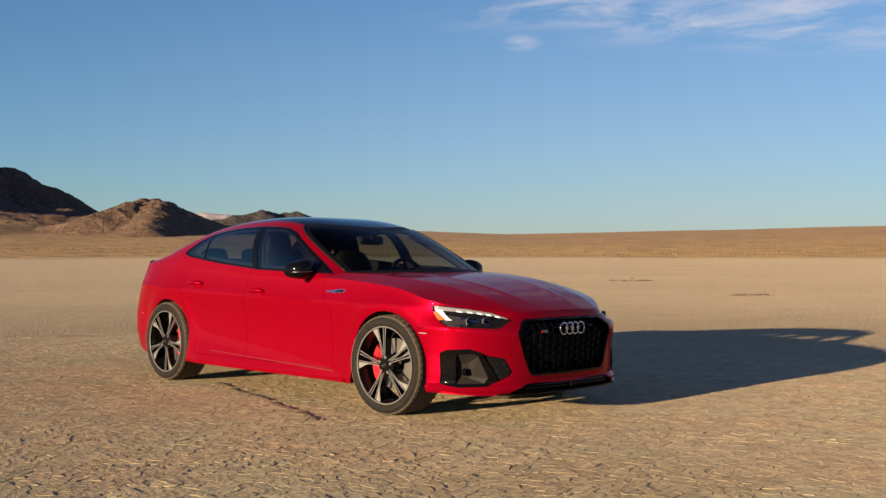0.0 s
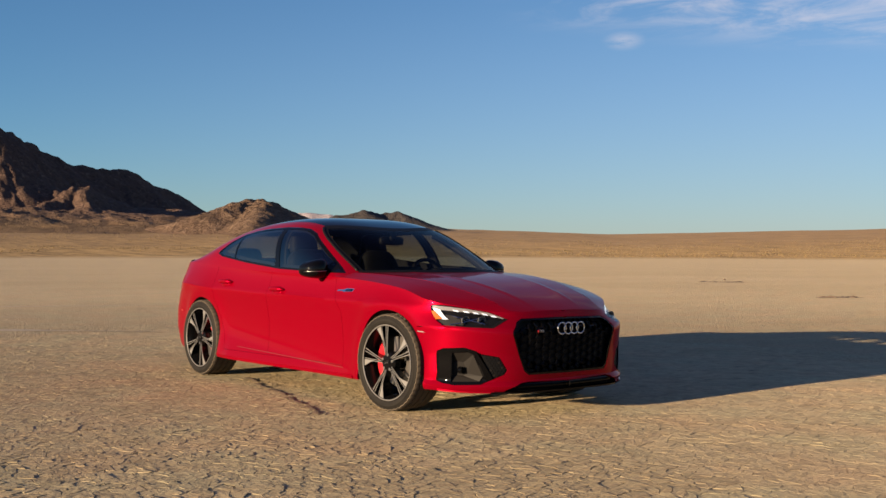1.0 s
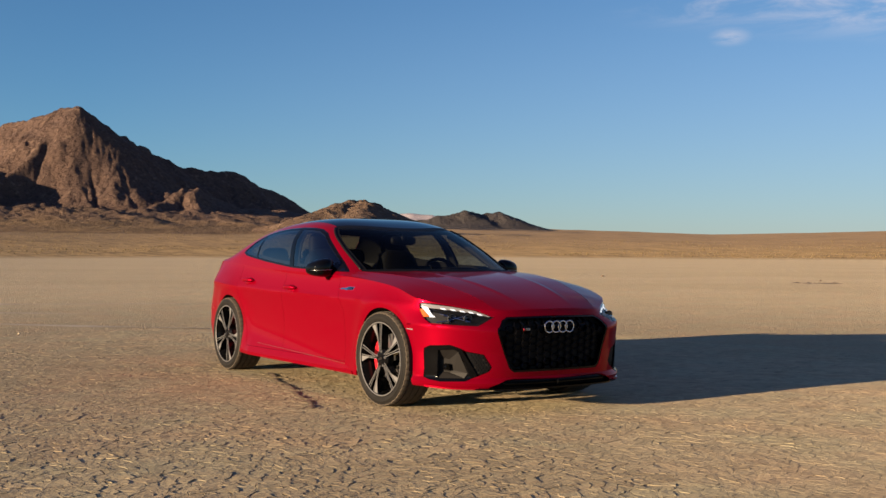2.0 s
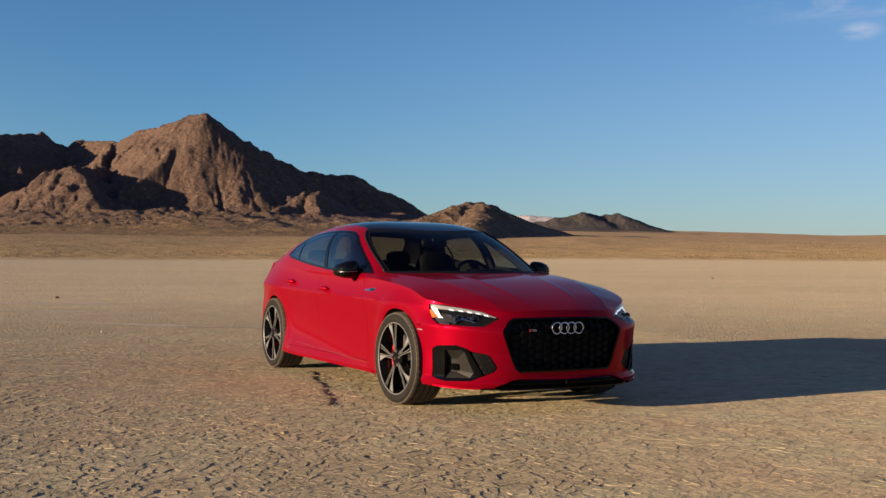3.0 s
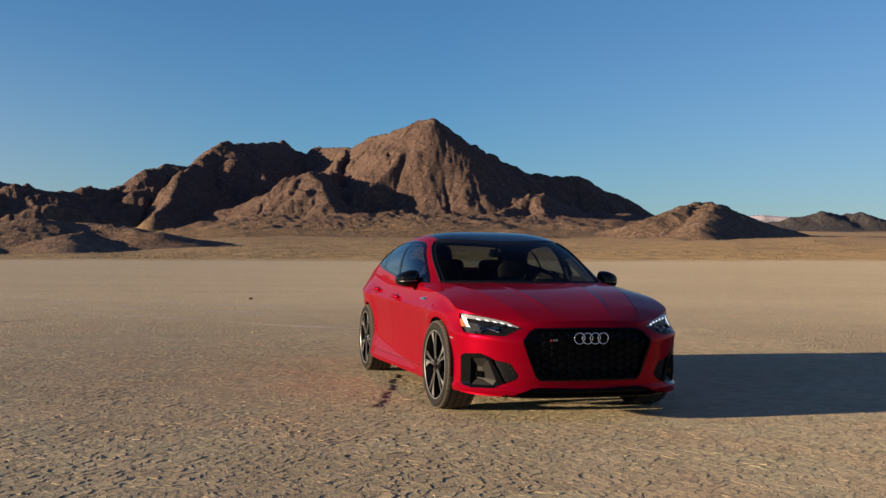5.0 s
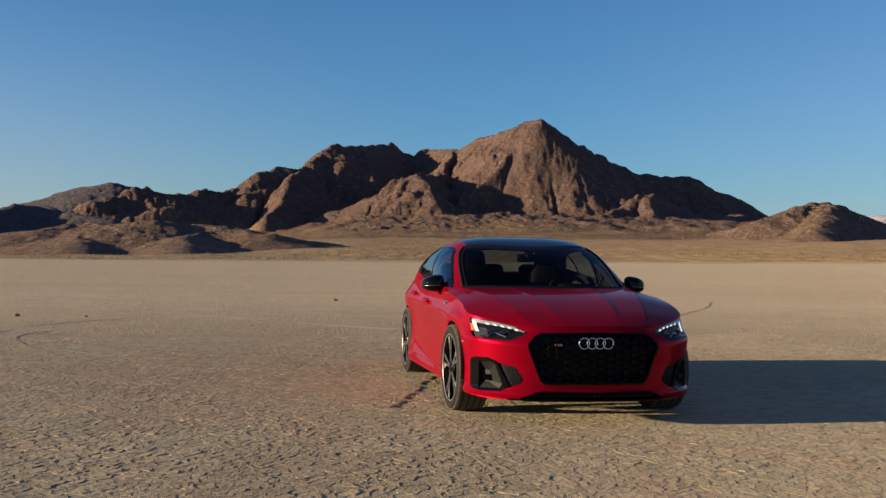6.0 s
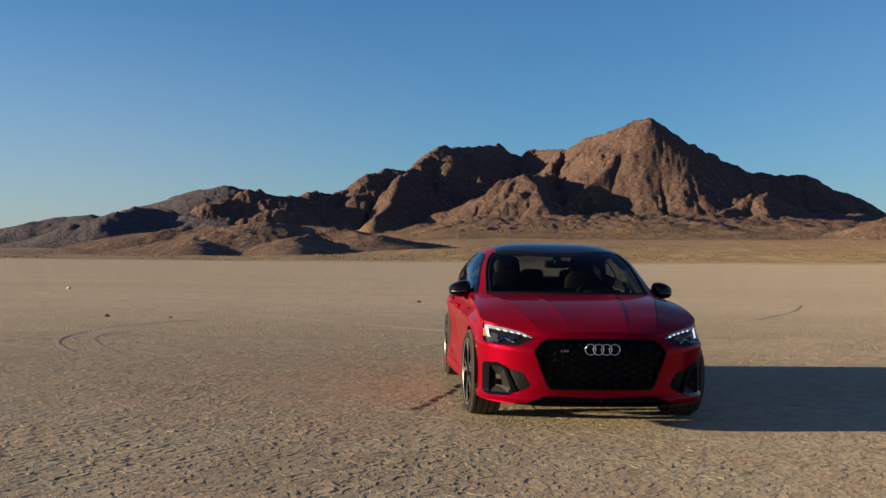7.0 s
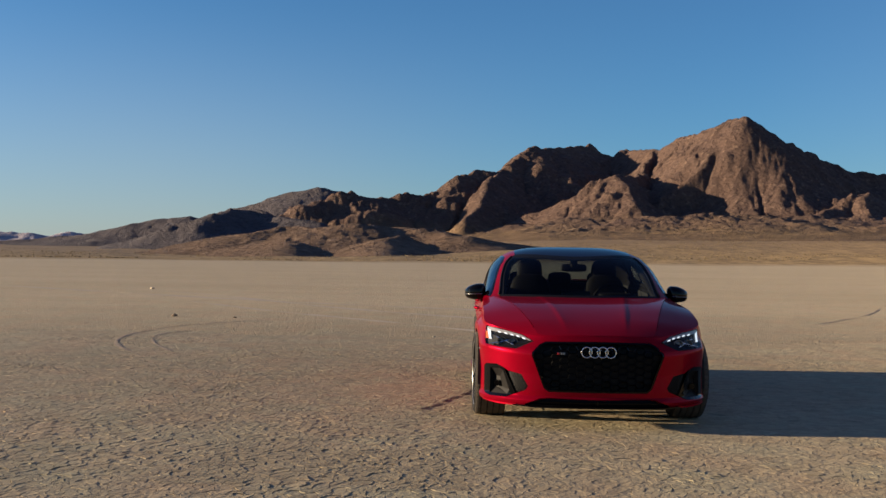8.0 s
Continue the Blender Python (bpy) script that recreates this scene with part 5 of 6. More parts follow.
def duct():
    """A funnel from the opening down to a small square throat."""
    bm = bmesh.new()
    throat = [(0.762, 0.290), (0.760, 0.375), (0.735, 0.380), (0.715, 0.372), (0.700, 0.300), (0.715, 0.285)]
    a = [bm.verts.new(land(NOSE, "y", *p, -0.012)) for p in OPEN]
    b = [bm.verts.new(land(NOSE, "y", *p, -0.065)) for p in throat]
    for k in range(6):
        bm.faces.new((a[k], a[(k + 1) % 6], b[(k + 1) % 6], b[k]))
    bm.faces.new(b)
    bmesh.ops.recalc_face_normals(bm, faces=bm.faces)
    return bm


pair("duct", duct(), GREY, intakes, "grey plastic duct", smooth=False)
sensor = lathe([(0.0, 0.001), (0.0, 0.021), (0.03, 0.024)], 24)
c = land(NOSE, "y", 0.736, 0.322, -0.022)
for v in sensor.verts:
    v.co = Vector((c.x + v.co.y, c.y + v.co.x, c.z + v.co.z))
pair("sensor", sensor, BLACK, intakes, "round black sensor")
# ---- lower lip ----
mouth_half = [(0, 0.238), (0.37, 0.246), (0.43, 0.239), (0.53, 0.196), (0.535, 0.187), (0, 0.187)]
lip = drape(mouth_half, "y", NOSE, -0.035, -0.03)
part("lower_intake", merged(copied(lip), copied(lip, True)), MATT, car, "black lower air intake", angle=30)
lip.free()
for z0 in (0.205, 0.226):
    bar = drape([(0, z0), (0.44, z0 + 0.004), (0.44, z0 + 0.010), (0, z0 + 0.008)], "y", NOSE, -0.012, 0.014)
    part("intake_bar", merged(copied(bar), copied(bar, True)), BLACK, car, angle=30)
    bar.free()


def blade(spots, thick, reach, mat, name, label):
    """A thin shelf that follows the nose's foot; spots are (x, z)."""
    bm = bmesh.new()
    rows = []
    for x, z in spots:
        p = land(NOSE, "y", x, max(z, 0.20), 0.0)
        n = Vector((min(1.0, (x / 0.9) ** 4 * 1.2), -1, 0)).normalized()
        rows.append([bm.verts.new(q) for q in (Vector((p.x, p.y, z)) - n * 0.05, Vector((p.x, p.y, z)) + n * reach, Vector((p.x, p.y, z + thick * 0.7)) + n * reach, Vector((p.x, p.y, z + thick)) - n * 0.05)])
    for a, b in zip(rows[:-1], rows[1:]):
        for k in range(4):
            bm.faces.new((a[k], a[(k + 1) % 4], b[(k + 1) % 4], b[k]))
    bm.faces.new(rows[0])
    bm.faces.new(rows[-1])
    bmesh.ops.recalc_face_normals(bm, faces=bm.faces)
    return bm


sp = blade([(x, 0.172 + 0.004 * (x > 0.5)) for x in np.linspace(0, 0.62, 26)], 0.014, 0.012, BLACK, "", "")
part("splitter", merged(copied(sp), copied(sp, True)), BLACK, car, "gloss black splitter", angle=40)
sp.free()
pair("bumper_fin", blade([(x, 0.178 + 0.012 * max(0, (x - 0.70) / 0.16) ** 2) for x in np.linspace(0.60, 0.84, 16)], 0.016, 0.007, RED, "", ""), RED)

# ---- bright parts, handles and trim on the flanks ----
plate = [(-0.955, 0.828), (-0.935, 0.806), (-0.82, 0.803), (-0.80, 0.808), (-0.735, 0.806), (-0.75, 0.817), (-0.82, 0.819), (-0.86, 0.829)]
badges = [new("wing_badge"), new("wing_badge")]
for ob in badges:
    ob.parent = car
pair("badge_plate", drape(plate, "x", NOSE, 0.004, 0.006), CHROME, badges, "bright metal badge")
pair("badge_insert", drape([(-0.94, 0.824), (-0.925, 0.809), (-0.845, 0.807), (-0.865, 0.825)], "x", NOSE, 0.006, 0.004), BLACK, badges)
for y0 in (-0.915, -0.897, -0.879):
    pair("badge_mark", drape([(y0, 0.820), (y0 + 0.004, 0.812), (y0 + 0.012, 0.812), (y0 + 0.008, 0.820)], "x", NOSE, 0.008, 0.003), CHROME, badges)
for (y0, z0), doors in (((0.105, 0.795), door_parts[:2]), ((0.985, 0.838), door_parts[2:])):
    for door, sgn in zip(doors, (-1, 1)):
        handle = new("door_handle")
        handle.parent = door
        pts = []
        for k in range(11):
            u = k / 10
            p = land(NOSE, "x", y0 - 0.105 + 0.21 * u, z0 + 0.006 * math.sin(math.pi * u), 0.004 + 0.026 * min(1, math.sin(math.pi * u) * 1.6))
            pts.append((p.x * sgn, p.y, p.z))
        grip = tube(pts, [0.008 + 0.010 * min(1, 1.5 * math.sin(math.pi * k / 10)) for k in range(11)], 10)
        bar = part("grip", grip, RED, handle)
        cup = drape([(y0 + 0.075 * math.cos(a), z0 - 0.006 + 0.034 * math.sin(a)) for a in np.linspace(0, 2 * math.pi, 21)[:-1]], "x", NOSE, 0.0015, 0.003)
        part("handle_cup", copied(cup, sgn < 0), RED, handle)
        cup.free()
for sgn in (-1, 1):
    edge_pts = []
    for z0 in np.linspace(0.955, 1.290, 16):
        p = land(CABIN, "x", PILLAR_Y(z0), z0, 0.002)
        edge_pts.append((sgn * p.x, p.y, p.z))
    part("screen_moulding", tube(edge_pts, 0.011, 8), MATT, car, "black rubber windscreen moulding")
trim_inner = inset(SIDE_WINDOW, 0.016)
pair("window_trim", drape(SIDE_WINDOW, "x", CABIN, 0.004, 0.008, 0.05, holes=[trim_inner]), BLACK, label="gloss black window trim")
pair("window_surround", drape(inset(SIDE_WINDOW, -0.012), "x", CABIN, -0.03, 0.008, 0.05, holes=[inset(SIDE_WINDOW, 0.036)]), SEAT, label="dark inner window surround")
pair("inner_door_pillar", drape([(0.105, 0.955), (0.230, 0.965), (0.355, 1.300), (0.250, 1.303)], "x", CABIN, -0.04, 0.01, 0.05), SEAT, label="dark inner pillar cover")
for sgn in (-1, 1):
    cover = [land(CABIN, "x", PILLAR_Y(z0) + 0.045, z0, 0.0) + Vector((-0.062, 0.015, -0.012)) for z0 in np.linspace(0.94, 1.265, 14)]
    part("pillar_cover", tube([(sgn * p.x, p.y, p.z) for p in cover], 0.032, 10), SEAT, car, "dark windscreen pillar cover")
pair("door_pillar", drape([(0.135, 0.962), (0.205, 0.968), (0.335, 1.300), (0.275, 1.301)], "x", CABIN, 0.004, 0.008, 0.05), BLACK, label="gloss black door pillar trim")
pair("window_divider", drape([(0.93, 1.03), (0.955, 1.032), (0.995, 1.25), (0.97, 1.256)], "x", CABIN, 0.003, 0.008, 0.05), BLACK)
pair("mirror_triangle", drape([(-0.71, 0.938), (-0.50, 0.945), (-0.50, 1.0), (-0.545, 1.025)], "x", CABIN, 0.003, 0.008, 0.05), BLACK)
# the crease's highlight, laid on as a thin bright strip
pair("sill_strip", drape([(-0.84, 0.248), (0.72, 0.300), (0.72, 0.302), (-0.84, 0.2505)], "x", NOSE, 0.0025, 0.004, 0.06), SILL_HIGHLIGHT, label="thin bright strip drawn for the highlight on the sill crease")
skirt = drape([(-0.98, 0.180), (0.98, 0.190), (0.98, 0.215), (-0.98, 0.205)], "x", NOSE, 0.008, 0.03, 0.06)
pair("sill", skirt, RED)
pair("side_marker", drape([(-1.79, 0.560), (-1.715, 0.563), (-1.725, 0.568), (-1.78, 0.567)], "x", NOSE, 0.003, 0.006), LENS_WHITE, label="clear side marker lamp")
pair("rear_reflector", drape([(1.93, 0.545), (1.97, 0.545), (1.97, 0.56), (1.93, 0.56)], "x", NOSE, 0.003, 0.006), TAIL, label="small rear side reflector")
# tail: lamps and a dark lip
pair("tail_lamp", drape([(0.36, 0.80), (0.74, 0.83), (0.78, 0.86), (0.76, 0.91), (0.40, 0.90)], "rear", NOSE, 0.005, 0.01), TAIL, label="red tail lamp")
lip_pts = [(x, rim[np.argmin(np.abs(rim[:, 0] - abs(x)) + (rim[:, 1] < 2.0) * 9), 1] - 0.02, 1.0 + 0.012) for x in np.linspace(-0.60, 0.60, 25)]
part("tail_spoiler", tube(lip_pts, [0.010] + [0.016] * 23 + [0.010], 8), BLACK, car, "black lip on the tailgate")

# ---- door mirrors ----
for sgn in (-1, 1):
    mirror = new("door_mirror")
    mirror.parent = car
    mirror["label"] = "gloss black door mirror"
    bm = bmesh.new()
    bmesh.ops.create_uvsphere(bm, u_segments=32, v_segments=20, radius=1)
    for v in bm.verts:
        x, y, z = v.co
        sq = lambda a, e: math.copysign(abs(a) ** e, a)
        x, y, z = sq(x, 0.55), sq(y, 0.8), sq(z, 0.62)
        if y > 0:
            y *= 0.45
        # tapers towards the door and droops at the tip
        taper = 1.02 - 0.19 * (x + 1) - 0.05 * (x > 0) * x * x
        v.co = Vector((0.912 + 0.096 * x, -0.485 + 0.095 * y + 0.05 * (x > 0) * x * x, 0.962 + 0.088 * (z * (1.05 - 0.12 * abs(x)) if z > 0 else 0.92 * z) * taper - 0.006 * x))
    if sgn < 0:
        bmesh.ops.scale(bm, vec=(-1, 1, 1), verts=bm.verts)
        bmesh.ops.reverse_faces(bm, faces=bm.faces)
    part("mirror_housing", bm, BLACK, mirror)
    pts = [(sgn * 0.832, -0.50, 0.905), (sgn * 0.850, -0.50, 0.918), (sgn * 0.872, -0.495, 0.935), (sgn * 0.89, -0.49, 0.955)]
    part("mirror_foot", tube(pts, [0.044, 0.036, 0.034, 0.040], 12), BLACK, mirror)
    strip = []
    for q in np.linspace(-0.7, 0.93, 14):
        front = max(1 - abs(q) ** (2 / 0.55), 0.0) ** 0.4
        strip.append((sgn * (0.912 + 0.096 * q), -0.486 - 0.095 * front + 0.05 * max(q, 0) ** 2, 0.950 - 0.004 * q))
    part("indicator_strip", tube(strip, [0.0015] + [0.0025] * 12 + [0.0015], 6), STEEL, mirror, "thin grey indicator strip")
    face = bmesh.new()
    ring = [face.verts.new((sgn * (0.915 + 0.085 * math.cos(a)), -0.442, 0.972 + 0.05 * math.sin(a))) for a in np.linspace(0, 2 * math.pi, 25)[:-1]]
    back = [face.verts.new((v.co.x, v.co.y - 0.02, v.co.z)) for v in ring]
    face.faces.new(ring)
    for k in range(24):
        face.faces.new((ring[k], ring[(k + 1) % 24], back[(k + 1) % 24], back[k]))
    bmesh.ops.recalc_face_normals(face, faces=face.faces)
    part("mirror_glass", face, CHROME, mirror, "mirror glass", smooth=False)

# ---- cabin inside ----
def loft(rows):
    bm = bmesh.new()
    vs = [[bm.verts.new(p) for p in r] for r in rows]
    for a, b in zip(vs[:-1], vs[1:]):
        for k in range(len(a) - 1):
            bm.faces.new((a[k], a[k + 1], b[k + 1], b[k]))
    bmesh.ops.recalc_face_normals(bm, faces=bm.faces)
    return bm


def rounded_box(size, centre, lean=0.0, power=0.45, taper=0.0):
    bm = bmesh.new()
    bmesh.ops.create_uvsphere(bm, u_segments=24, v_segments=16, radius=1)
    for v in bm.verts:
        p = [math.copysign(abs(a) ** power, a) for a in v.co]
        p[0] *= 1 - taper * (p[2] + 1) / 2
        v.co = Vector((p[0] * size[0] / 2, p[1] * size[1] / 2, p[2] * size[2] / 2))
    bmesh.ops.rotate(bm, verts=bm.verts, cent=(0, 0, 0), matrix=Matrix.Rotation(radians(lean), 3, "X"))
    bmesh.ops.translate(bm, verts=bm.verts, vec=centre)
    return bm


dash = new("dashboard")
dash.parent = car
profile = [(-0.86, 0.60), (-0.86, 0.90), (-0.78, 0.928), (-0.60, 0.935), (-0.48, 0.915), (-0.44, 0.86), (-0.46, 0.60)]
part("dash_top", loft([[(x, y, z - 0.03 * (abs(x) / 0.72) ** 3) for y, z in profile] for x in np.linspace(-0.74, 0.74, 15)]), SEAT, dash, angle=50)
part("instrument_hood", rounded_box((0.34, 0.16, 0.06), (0.36, -0.50, 0.945)), SEAT, dash)
part("screen", box_bm(-0.13, 0.13, -0.47, -0.455, 0.90, 0.985, 0.004), BLACK, dash, "black centre screen")
steer = new("steering_wheel")
steer.parent = car
tilt = Matrix.Rotation(radians(-24), 3, "X")
circle = [Vector((0.36, -0.30, 0.875)) + tilt @ Vector((0.182 * math.cos(a), 0, 0.182 * math.sin(a))) for a in np.linspace(0, 2 * math.pi, 41)[:-1]]
part("wheel_rim", tube(circle, 0.016, 8, True), SEAT, steer)
part("wheel_hub", rounded_box((0.17, 0.05, 0.12), (0.36, -0.315, 0.875), -24), SEAT, steer)
for a in (0.12, math.pi - 0.12, -math.pi / 2):
    p = Vector((0.36, -0.30, 0.875))
    part("wheel_spoke", tube([p, p + tilt @ Vector((0.178 * math.cos(a), 0, 0.178 * math.sin(a)))], 0.014, 6), SEAT, steer)
for x in (-0.37, 0.37):
    seat = new("front_seat")
    seat.parent = car
    seat["label"] = "black leather bucket seat"
    part("cushion", rounded_box((0.52, 0.54, 0.18), (x, 0.10, 0.47), 6), SEAT, seat)
    part("backrest", rounded_box((0.52, 0.17, 0.66), (x, 0.42, 0.80), -17, 0.5, 0.28), SEAT, seat)
    part("headrest", rounded_box((0.27, 0.11, 0.21), (x, 0.545, 1.165), -10, 0.55, 0.15), SEAT, seat)
bench = new("rear_seat")
bench.parent = car
part("cushion", rounded_box((1.30, 0.5, 0.2), (0, 1.02, 0.47), 6), SEAT, bench)
part("backrest", rounded_box((1.32, 0.18, 0.6), (0, 1.32, 0.74), -24), SEAT, bench)
for x in (-0.42, 0.0, 0.42):
    part("headrest", rounded_box((0.25, 0.10, 0.15), (x, 1.42, 1.06), -20, 0.55), SEAT, bench)
rear_view = new("interior_mirror")
rear_view.parent = car
part("mirror_case", rounded_box((0.24, 0.05, 0.075), (0.0, -0.23, 1.195), 0, 0.5), MATT, rear_view)
part("mirror_stem", rounded_box((0.07, 0.07, 0.09), (0.0, -0.235, 1.235), 0, 0.6), MATT, rear_view)
for sgn in (-1, 1):
    part("door_card", box_bm(min(sgn * 0.77, sgn * 0.81), max(sgn * 0.77, sgn * 0.81), -0.75, 1.3, 0.3, 0.90, 0.02), SEAT, car)

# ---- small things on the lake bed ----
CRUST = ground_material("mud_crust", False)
rng = np.random.RandomState(11)
CELL = 0.086
(X0, X1), (Y0, Y1) = CRUST_X, CRUST_Y
ncol, nrow = int((X1 - X0) / CELL), int((Y1 - Y0) / (CELL * 0.87))
knot_x = (np.arange(ncol * 2 + 3)[None, :] * 0.5) * CELL + X0 + (rng.rand(nrow + 2, ncol * 2 + 3) - 0.5) * CELL * 0.44
knot_y = np.arange(nrow + 2)[:, None] * CELL * 0.87 + Y0 + (rng.rand(nrow + 2, ncol * 2 + 3) - 0.5) * CELL * 0.8
knot_x += 0.07 * fbm(knot_x * 2.2, knot_y * 2.2, 3)
knot_y += 0.07 * fbm(knot_x * 2.2 + 31, knot_y * 2.2 + 5, 3)



FURROW = np.array([(-0.70, 0.95), (-0.80, 0.55), (-0.93, 0.15), (-1.05, -0.35), (-1.2, -0.85), (-1.40, -1.35)])


def furrow_distance(c):
    best = 9.0
    for p, q in zip(FURROW[:-1], FURROW[1:]):
        t = np.clip(((c - p) @ (q - p)) / ((q - p) @ (q - p)), 0, 1)
        best = min(best, float(np.linalg.norm(c - p - t * (q - p))))
    return best


def plate_shape(row, col):
    """Outline of one mud plate, its size of curl and its tilt."""
    s = 2 * col + (row % 2)
    ids = [(row, s), (row, s + 1), (row, s + 2), (row + 1, s + 2), (row + 1, s + 1), (row + 1, s)]
    p = np.array([(knot_x[i], knot_y[i]) for i in ids])
    c = p.mean(0)
    edge = min(c[0] - X0, X1 - c[0], c[1] - Y0, Y1 - c[1]) + 0.9 * float(fbm(np.array(c[0] * 0.9), np.array(c[1] * 0.9), 4))
    calm = float(value_noise(np.array(c[0] * 0.55 + 9.0), np.array(c[1] * 0.55 + 3.0)))
    patch = float(value_noise(np.array(c[0] * 2.3 + 2.0), np.array(c[1] * 2.3 + 6.0)))
    strength = np.clip(edge / 3.2, 0, 1) * np.clip(0.5 + 1.3 * (calm - 0.2), 0.35, 1.1) * (0.55 + 1.0 * patch)
    strength *= np.interp(c[1], [-3, 3], [1.0, 0.6]) * np.interp(c[0], [-1.5, 2.5], [1.0, 0.65])
    sunk = 0.013 * np.clip(1 - edge / 1.4, 0, 1)
    if furrow_distance(c) < 0.08:
        strength = 1.0
    return p, c, strength, sunk


def bent(p):
    """The plate's outline with a crooked point between every two corners, the same for both neighbours."""
    q = np.roll(p, -1, axis=0)
    m = (p + q) / 2
    e = q - p
    side = np.where((e[:, 0] > 0) | ((e[:, 0] == 0) & (e[:, 1] > 0)), 1.0, -1.0)[:, None]
    k = (value_noise(m[:, 0] * 61.0, m[:, 1] * 61.0) - 0.5)[:, None] * 0.62
    m = m + np.stack([-e[:, 1], e[:, 0]], -1) * side * k
    return np.stack([p, m], 1).reshape(-1, 2)


def plate_mesh(p, c, strength, sunk, verts, faces, at=(0.0, 0.0)):
    """A plate of mud, slightly tilted, with worn edges that fall into narrow cracks."""
    k6 = min(strength, 1.0)
    base = -sunk + 0.0026 * k6 * (rng.rand() - 0.5)
    lean, tilt = rng.normal(0, 0.9), k6 * (0.004 + 0.055 * rng.rand() ** 2.4)
    slope = np.array((math.cos(lean), math.sin(lean))) * tilt
    n, ring = len(verts), bent(p) - c
    foot = ring * (0.999 - 0.05 * k6 * rng.rand(12) ** 3)[:, None]
    brow = ring * (0.955 - 0.05 * rng.rand(12))[:, None]
    dip = base + foot @ slope - 0.0006 - 0.0105 * k6 * rng.rand(12) ** 4.0
    rise = base + brow @ slope + 0.0008 * k6 * rng.rand(12)
    c = c - np.array(at)
    verts.append((c[0], c[1], base))
    verts.extend(zip((c[0] + brow[:, 0]).tolist(), (c[1] + brow[:, 1]).tolist(), rise.tolist()))
    verts.extend(zip((c[0] + foot[:, 0]).tolist(), (c[1] + foot[:, 1]).tolist(), dip.tolist()))
    for k in range(12):
        q = (k + 1) % 12
        faces.append((n, n + 1 + k, n + 1 + q))
        faces.append((n + 1 + k, n + 13 + k, n + 13 + q, n + 1 + q))


near_plates, far_v, far_f = [], [], []
for row in range(nrow):
    for col in range(ncol):
        p, c, strength, sunk = plate_shape(row, col)
        if sunk > 0.0125:
            continue
        if -2.6 < c[0] < -0.9 and -4.25 < c[1] < -2.6 and len(near_plates) < 300:
            near_plates.append((p, c, strength, sunk))
        else:
            plate_mesh(p, c, strength, sunk, far_v, far_f)
me = bpy.data.meshes.new("mud_crust")
me.from_pydata(far_v, [], far_f)
me.materials.append(CRUST)
crust = new("mud_crust", me)
crust.parent = ground
tagged(crust, "curled plates of dried pale mud", kind="stuff")
for p, c, strength, sunk in near_plates:
    v, f = [], []
    plate_mesh(p, c, strength, sunk, v, f, c)
    me = bpy.data.meshes.new("mud_plate")
    me.from_pydata(v, [], f)
    me.materials.append(CRUST)
    plate_ob = new("mud_plate", me)
    plate_ob.location = (c[0], c[1], 0)
    plate_ob.parent = ground

# dark stones and the near ridge; also the painted shade of the far ridges
DARK_MUD_SHADE = varied("dark_mud_shade", (0.0946, 0.0645, 0.043), (0.1634, 0.1161, 0.0774), 9, 0.95, 0.4, 0.01)


RUT = varied("track_mud", (0.215, 0.1591, 0.1032), (0.3354, 0.258, 0.172), 9, 0.95, 0.4, 0.01)
PALE = varied("pale_dust", (0.3784, 0.3096, 0.215), (0.4816, 0.3956, 0.2795), 2.5, 0.95, 0.4, 0.008)


def ribbon(name, points, width, height, label, mat, lumps=0.5):
    """An uneven low ridge or rut along points on the ground."""
    line, _ = spline(points, 90)
    t = np.gradient(line, axis=0)
    t = t / np.linalg.norm(t, axis=1)[:, None]
    nrm = np.stack([-t[:, 1], t[:, 0]], -1)
    w = width * (1 + lumps * fbm(np.arange(90) * 0.21, np.full(90, width * 40), 3))
    taper = np.clip(np.minimum(np.arange(90), np.arange(90)[::-1]) / 12, 0.05, 1)
    prof = np.array([-0.5, -0.25, 0.0, 0.25, 0.5])
    rise = np.array([0.0, 0.7, 1.0, 0.6, 0.0])
    x = line[:, :1] + nrm[:, :1] * prof * (w * taper)[:, None]
    y = line[:, 1:2] + nrm[:, 1:2] * prof * (w * taper)[:, None]
    far = np.maximum(plain_height(x, y), 0)
    z = far + 0.004 + height * rise * (taper * (0.7 + 0.6 * fbm(np.arange(90) * 0.3, np.full(90, 3.0), 2)))[:, None]
    v, f = sheet(x, y, z)
    ob = raw_object(name, v, f, mat)
    return tagged(ob, label, "tyre track", kind="structure")


def stone(x, y, size, label, mat=None):
    bm = bmesh.new()
    bmesh.ops.create_icosphere(bm, subdivisions=2, radius=1)
    r = np.random.RandomState(int(abs(x * 37 + y * 91)) + 3)
    off = r.rand(3) * 9
    for v in bm.verts:
        k = 1 + 0.5 * noise.noise(Vector(v.co) * 1.3 + Vector(off))
        v.co = Vector((v.co.x * size * k, v.co.y * size * 0.8 * k, v.co.z * size * 0.55 * k))
    ob = mesh_object("stone", bm, mat or DARK_MUD_SHADE)
    ob.location = (x, y, float(plain_height(np.array(x), np.array(y))) + size * 0.3)
    return tagged(ob, label, "stone", "stones on the lake bed")


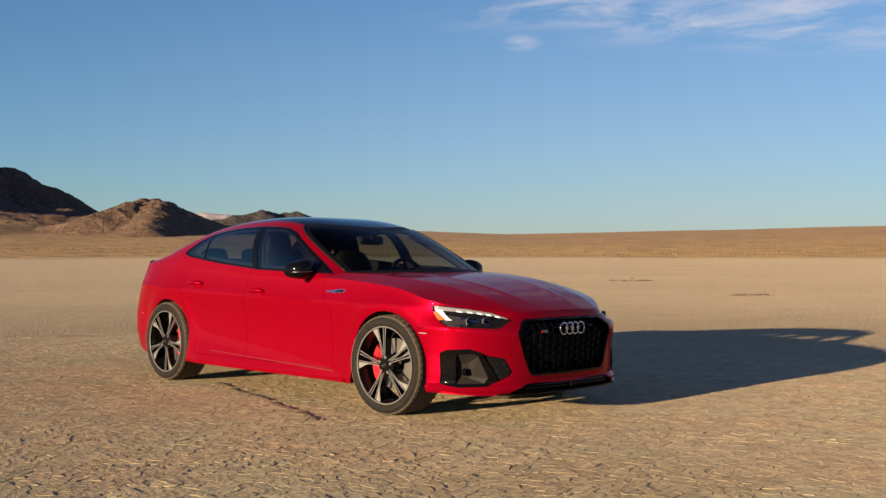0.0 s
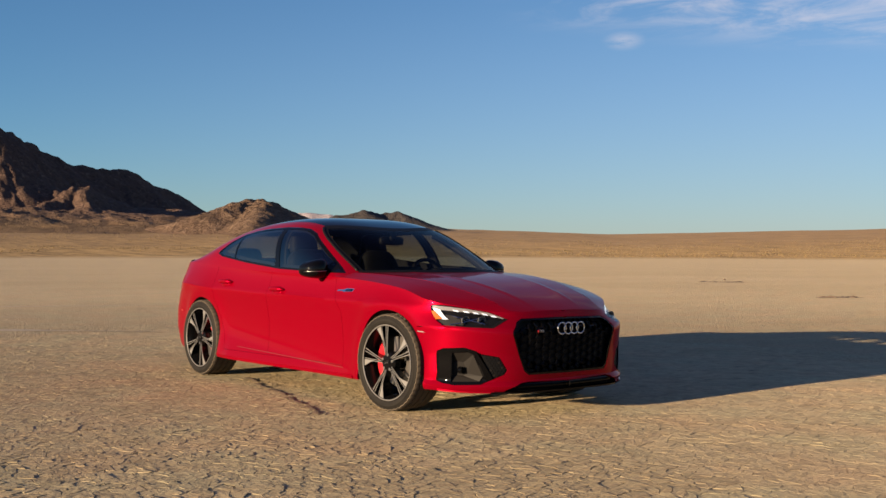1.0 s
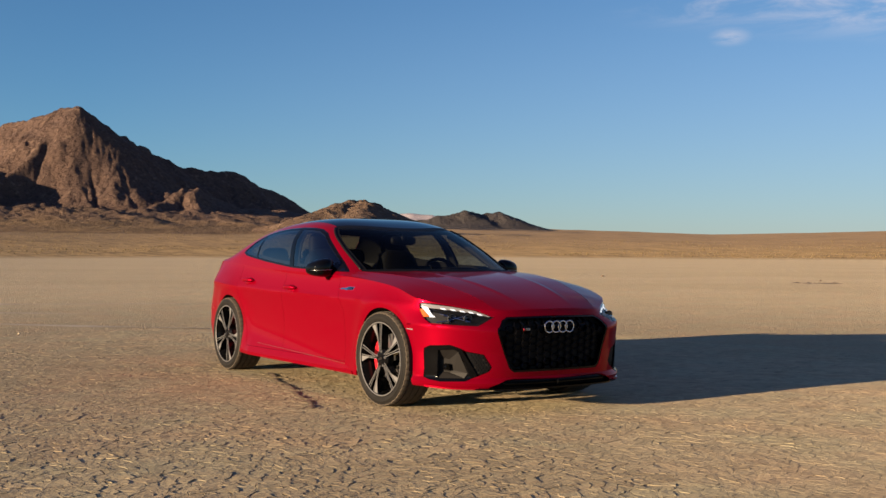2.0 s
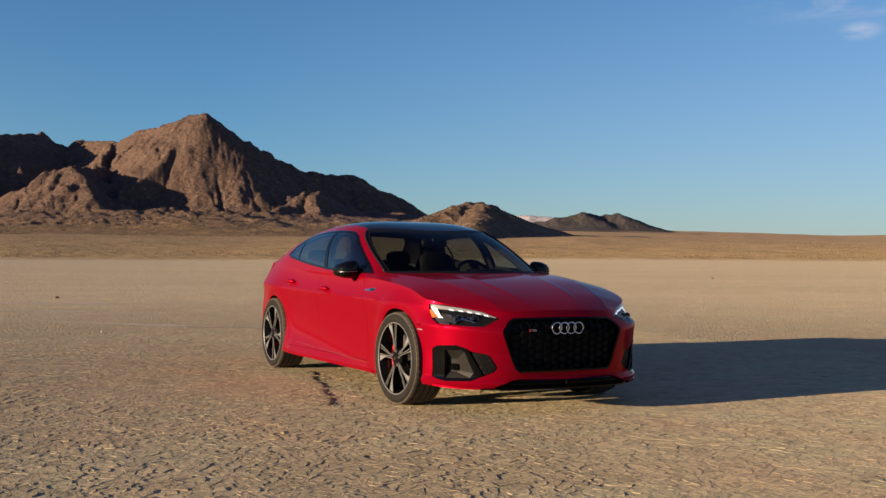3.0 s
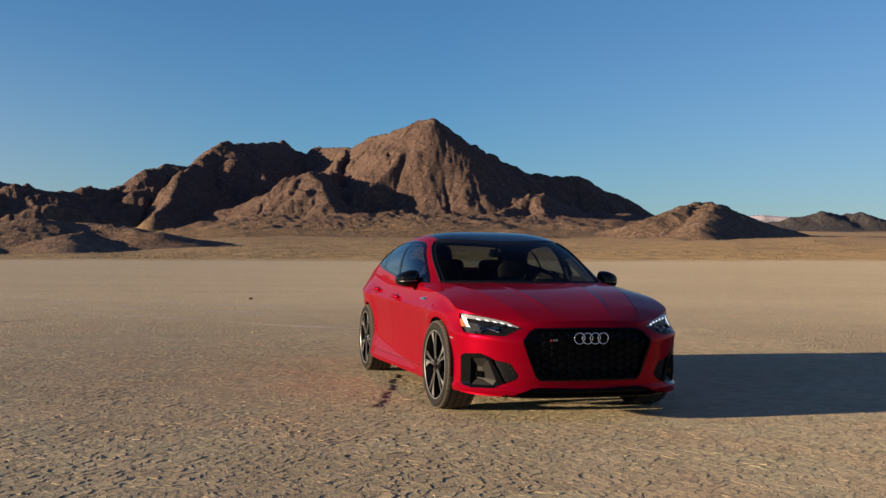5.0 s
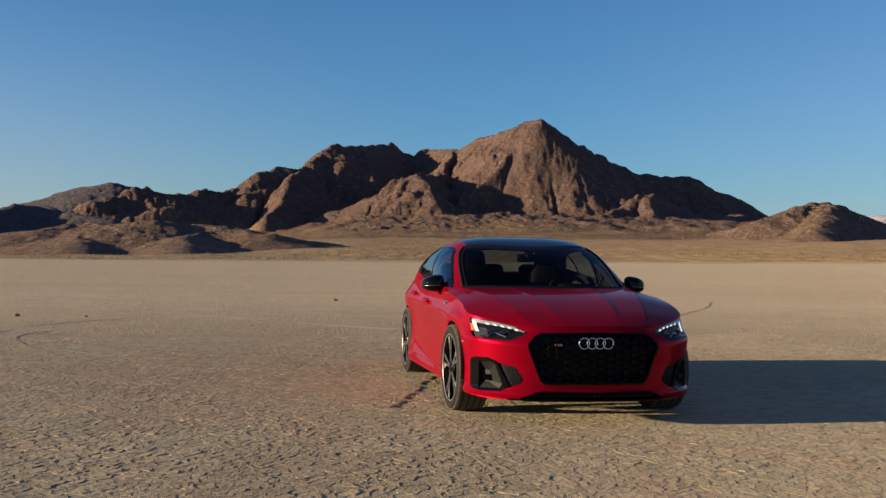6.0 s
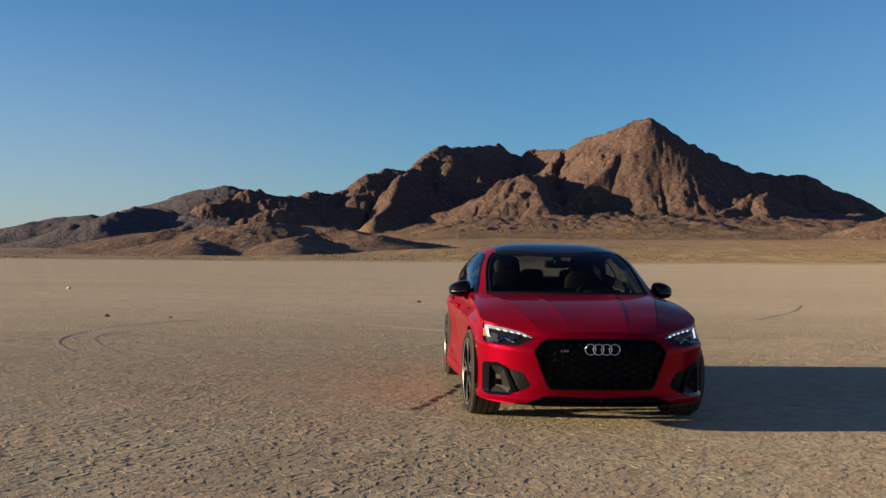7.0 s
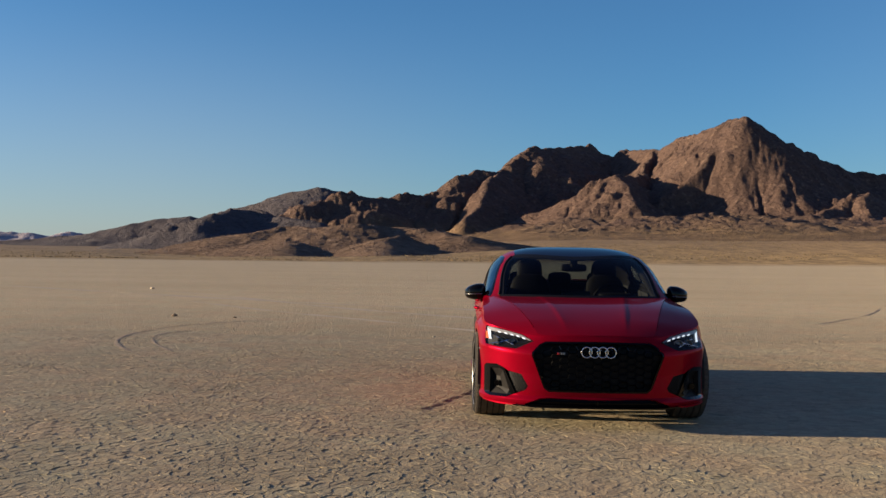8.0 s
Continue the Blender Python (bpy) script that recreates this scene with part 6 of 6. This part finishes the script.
ribbon("tyre_track", [(-5.19, 3.17), (-5.88, 4.44), (-6.34, 6.08), (-6.37, 7.46), (-6.09, 8.91), (-5.66, 9.85), (-4.46, 11.38)], 0.06, 0.0035, "curved dark tyre track in the pale mud", RUT, 0.95)
ribbon("tyre_track", [(-4.78, 3.42), (-5.7, 5.42), (-5.88, 6.96), (-5.46, 7.92)], 0.045, 0.003, "curved dark tyre track in the pale mud", RUT, 0.95)
ribbon("tyre_track", [(10.74, 20.65), (9.4, 17.6), (7.66, 14.44), (5.96, 11.73)], 0.045, 0.004, "curved dark tyre track in the pale mud", RUT, 0.95)
for line, wide in (([(-12.4, 27.5), (-7.93, 21.61), (-4.88, 17.03), (-2.09, 13.68), (-0.4, 12.16), (2.6, 9.9)], 0.26),
                   ([(-9.0, 19.2), (-4.77, 13.19), (-2.45, 10.47), (-0.71, 8.35), (1.4, 6.6)], 0.22),
                   ([(10.41, 19.45), (11.1, 17.18), (11.43, 14.39), (11.93, 10.21)], 0.16),
                   ([(-20.0, 31.0), (-12.5, 24.4), (-6.2, 19.4), (-1.0, 16.4), (5.0, 14.6)], 0.3)):
    ribbon("tyre_track", line, wide, 0.004, "faint pale tyre track on the lake bed", PALE, 0.8)
for k in range(len(FURROW) - 1):
    p, q = FURROW[k], FURROW[k + 1]
    mid = (p + q) / 2 + np.array((0.02, 0.0)) * (-1) ** k
    ribbon("mud_ridge", [tuple(p + 0.04 * (q - p)), tuple(mid), tuple(q - 0.07 * (q - p))], 0.055, 0.007, "broken dark ridge of dried mud beside the car", DARK_MUD_SHADE, 0.9)
# far ridges: their shadow line is put into the dark colour
for line in ([(37.39, 25.05), (37.26, 23.48), (38.86, 23.18)], [(22.73, 9.54), (23.69, 9.42), (23.96, 8.87)]):
    ribbon("mud_ridge", line, 0.35, 0.05, "low broken mud ridge on the lake bed, its shade put into the colour", DARK_MUD_SHADE, 0.9)
for x, y, size in ((-7.13, 11.51, 0.065), (-5.82, 11.27, 0.04), (-0.62, 19.81, 0.07), (38.5, 39.6, 0.10), (41.6, 26.5, 0.08)):
    stone(x, y, size, "small dark stone lying on the pale mud")

for x, y, size in ((-13.08, 29.17, 0.08), (-1.58, 7.0, 0.022)):
    stone(x, y, size, "small pale stone lying on the mud", PALE)

SHRUB = varied("dry_scrub", (0.1118, 0.0817, 0.0387), (0.2322, 0.1634, 0.0774), 0.8, 0.95, 0)
verts, faces = [], []
for _ in range(13000):
    az = radians(rng.uniform(-28, 72))
    d = EDGE + 40 + 560 * rng.rand() ** 1.3
    x, y = HUB[0] + d * math.sin(az), HUB[1] + d * math.cos(az)
    if value_noise(np.array(x / 45), np.array(y / 45)) < 0.35:
        continue
    size = rng.uniform(0.2, 0.6)
    z = float(plain_height(np.array(x), np.array(y)))
    for _k in range(2):
        n = len(verts)
        ox, oy, h = rng.uniform(-0.5, 0.5) * size, rng.uniform(-0.5, 0.5) * size, size * rng.uniform(0.6, 1.1)
        spin = rng.uniform(0, 6.3)
        for k in range(5):
            a = spin + k * 1.257
            r = size * rng.uniform(0.5, 0.9)
            verts.append((x + ox + r * math.cos(a), y + oy + r * math.sin(a), z + h * rng.uniform(0.2, 0.6)))
        verts.append((x + ox, y + oy, z + h))
        verts.append((x + ox, y + oy, z - 0.3))
        for k in range(5):
            faces.append((n + k, n + (k + 1) % 5, n + 5))
            faces.append((n + (k + 1) % 5, n + k, n + 6))
me = bpy.data.meshes.new("scrub")
me.from_pydata(verts, [], faces)
me.materials.append(SHRUB)
tagged(new("scrub", me), "low dry bushes scattered over the plain", "scrub", kind="stuff")
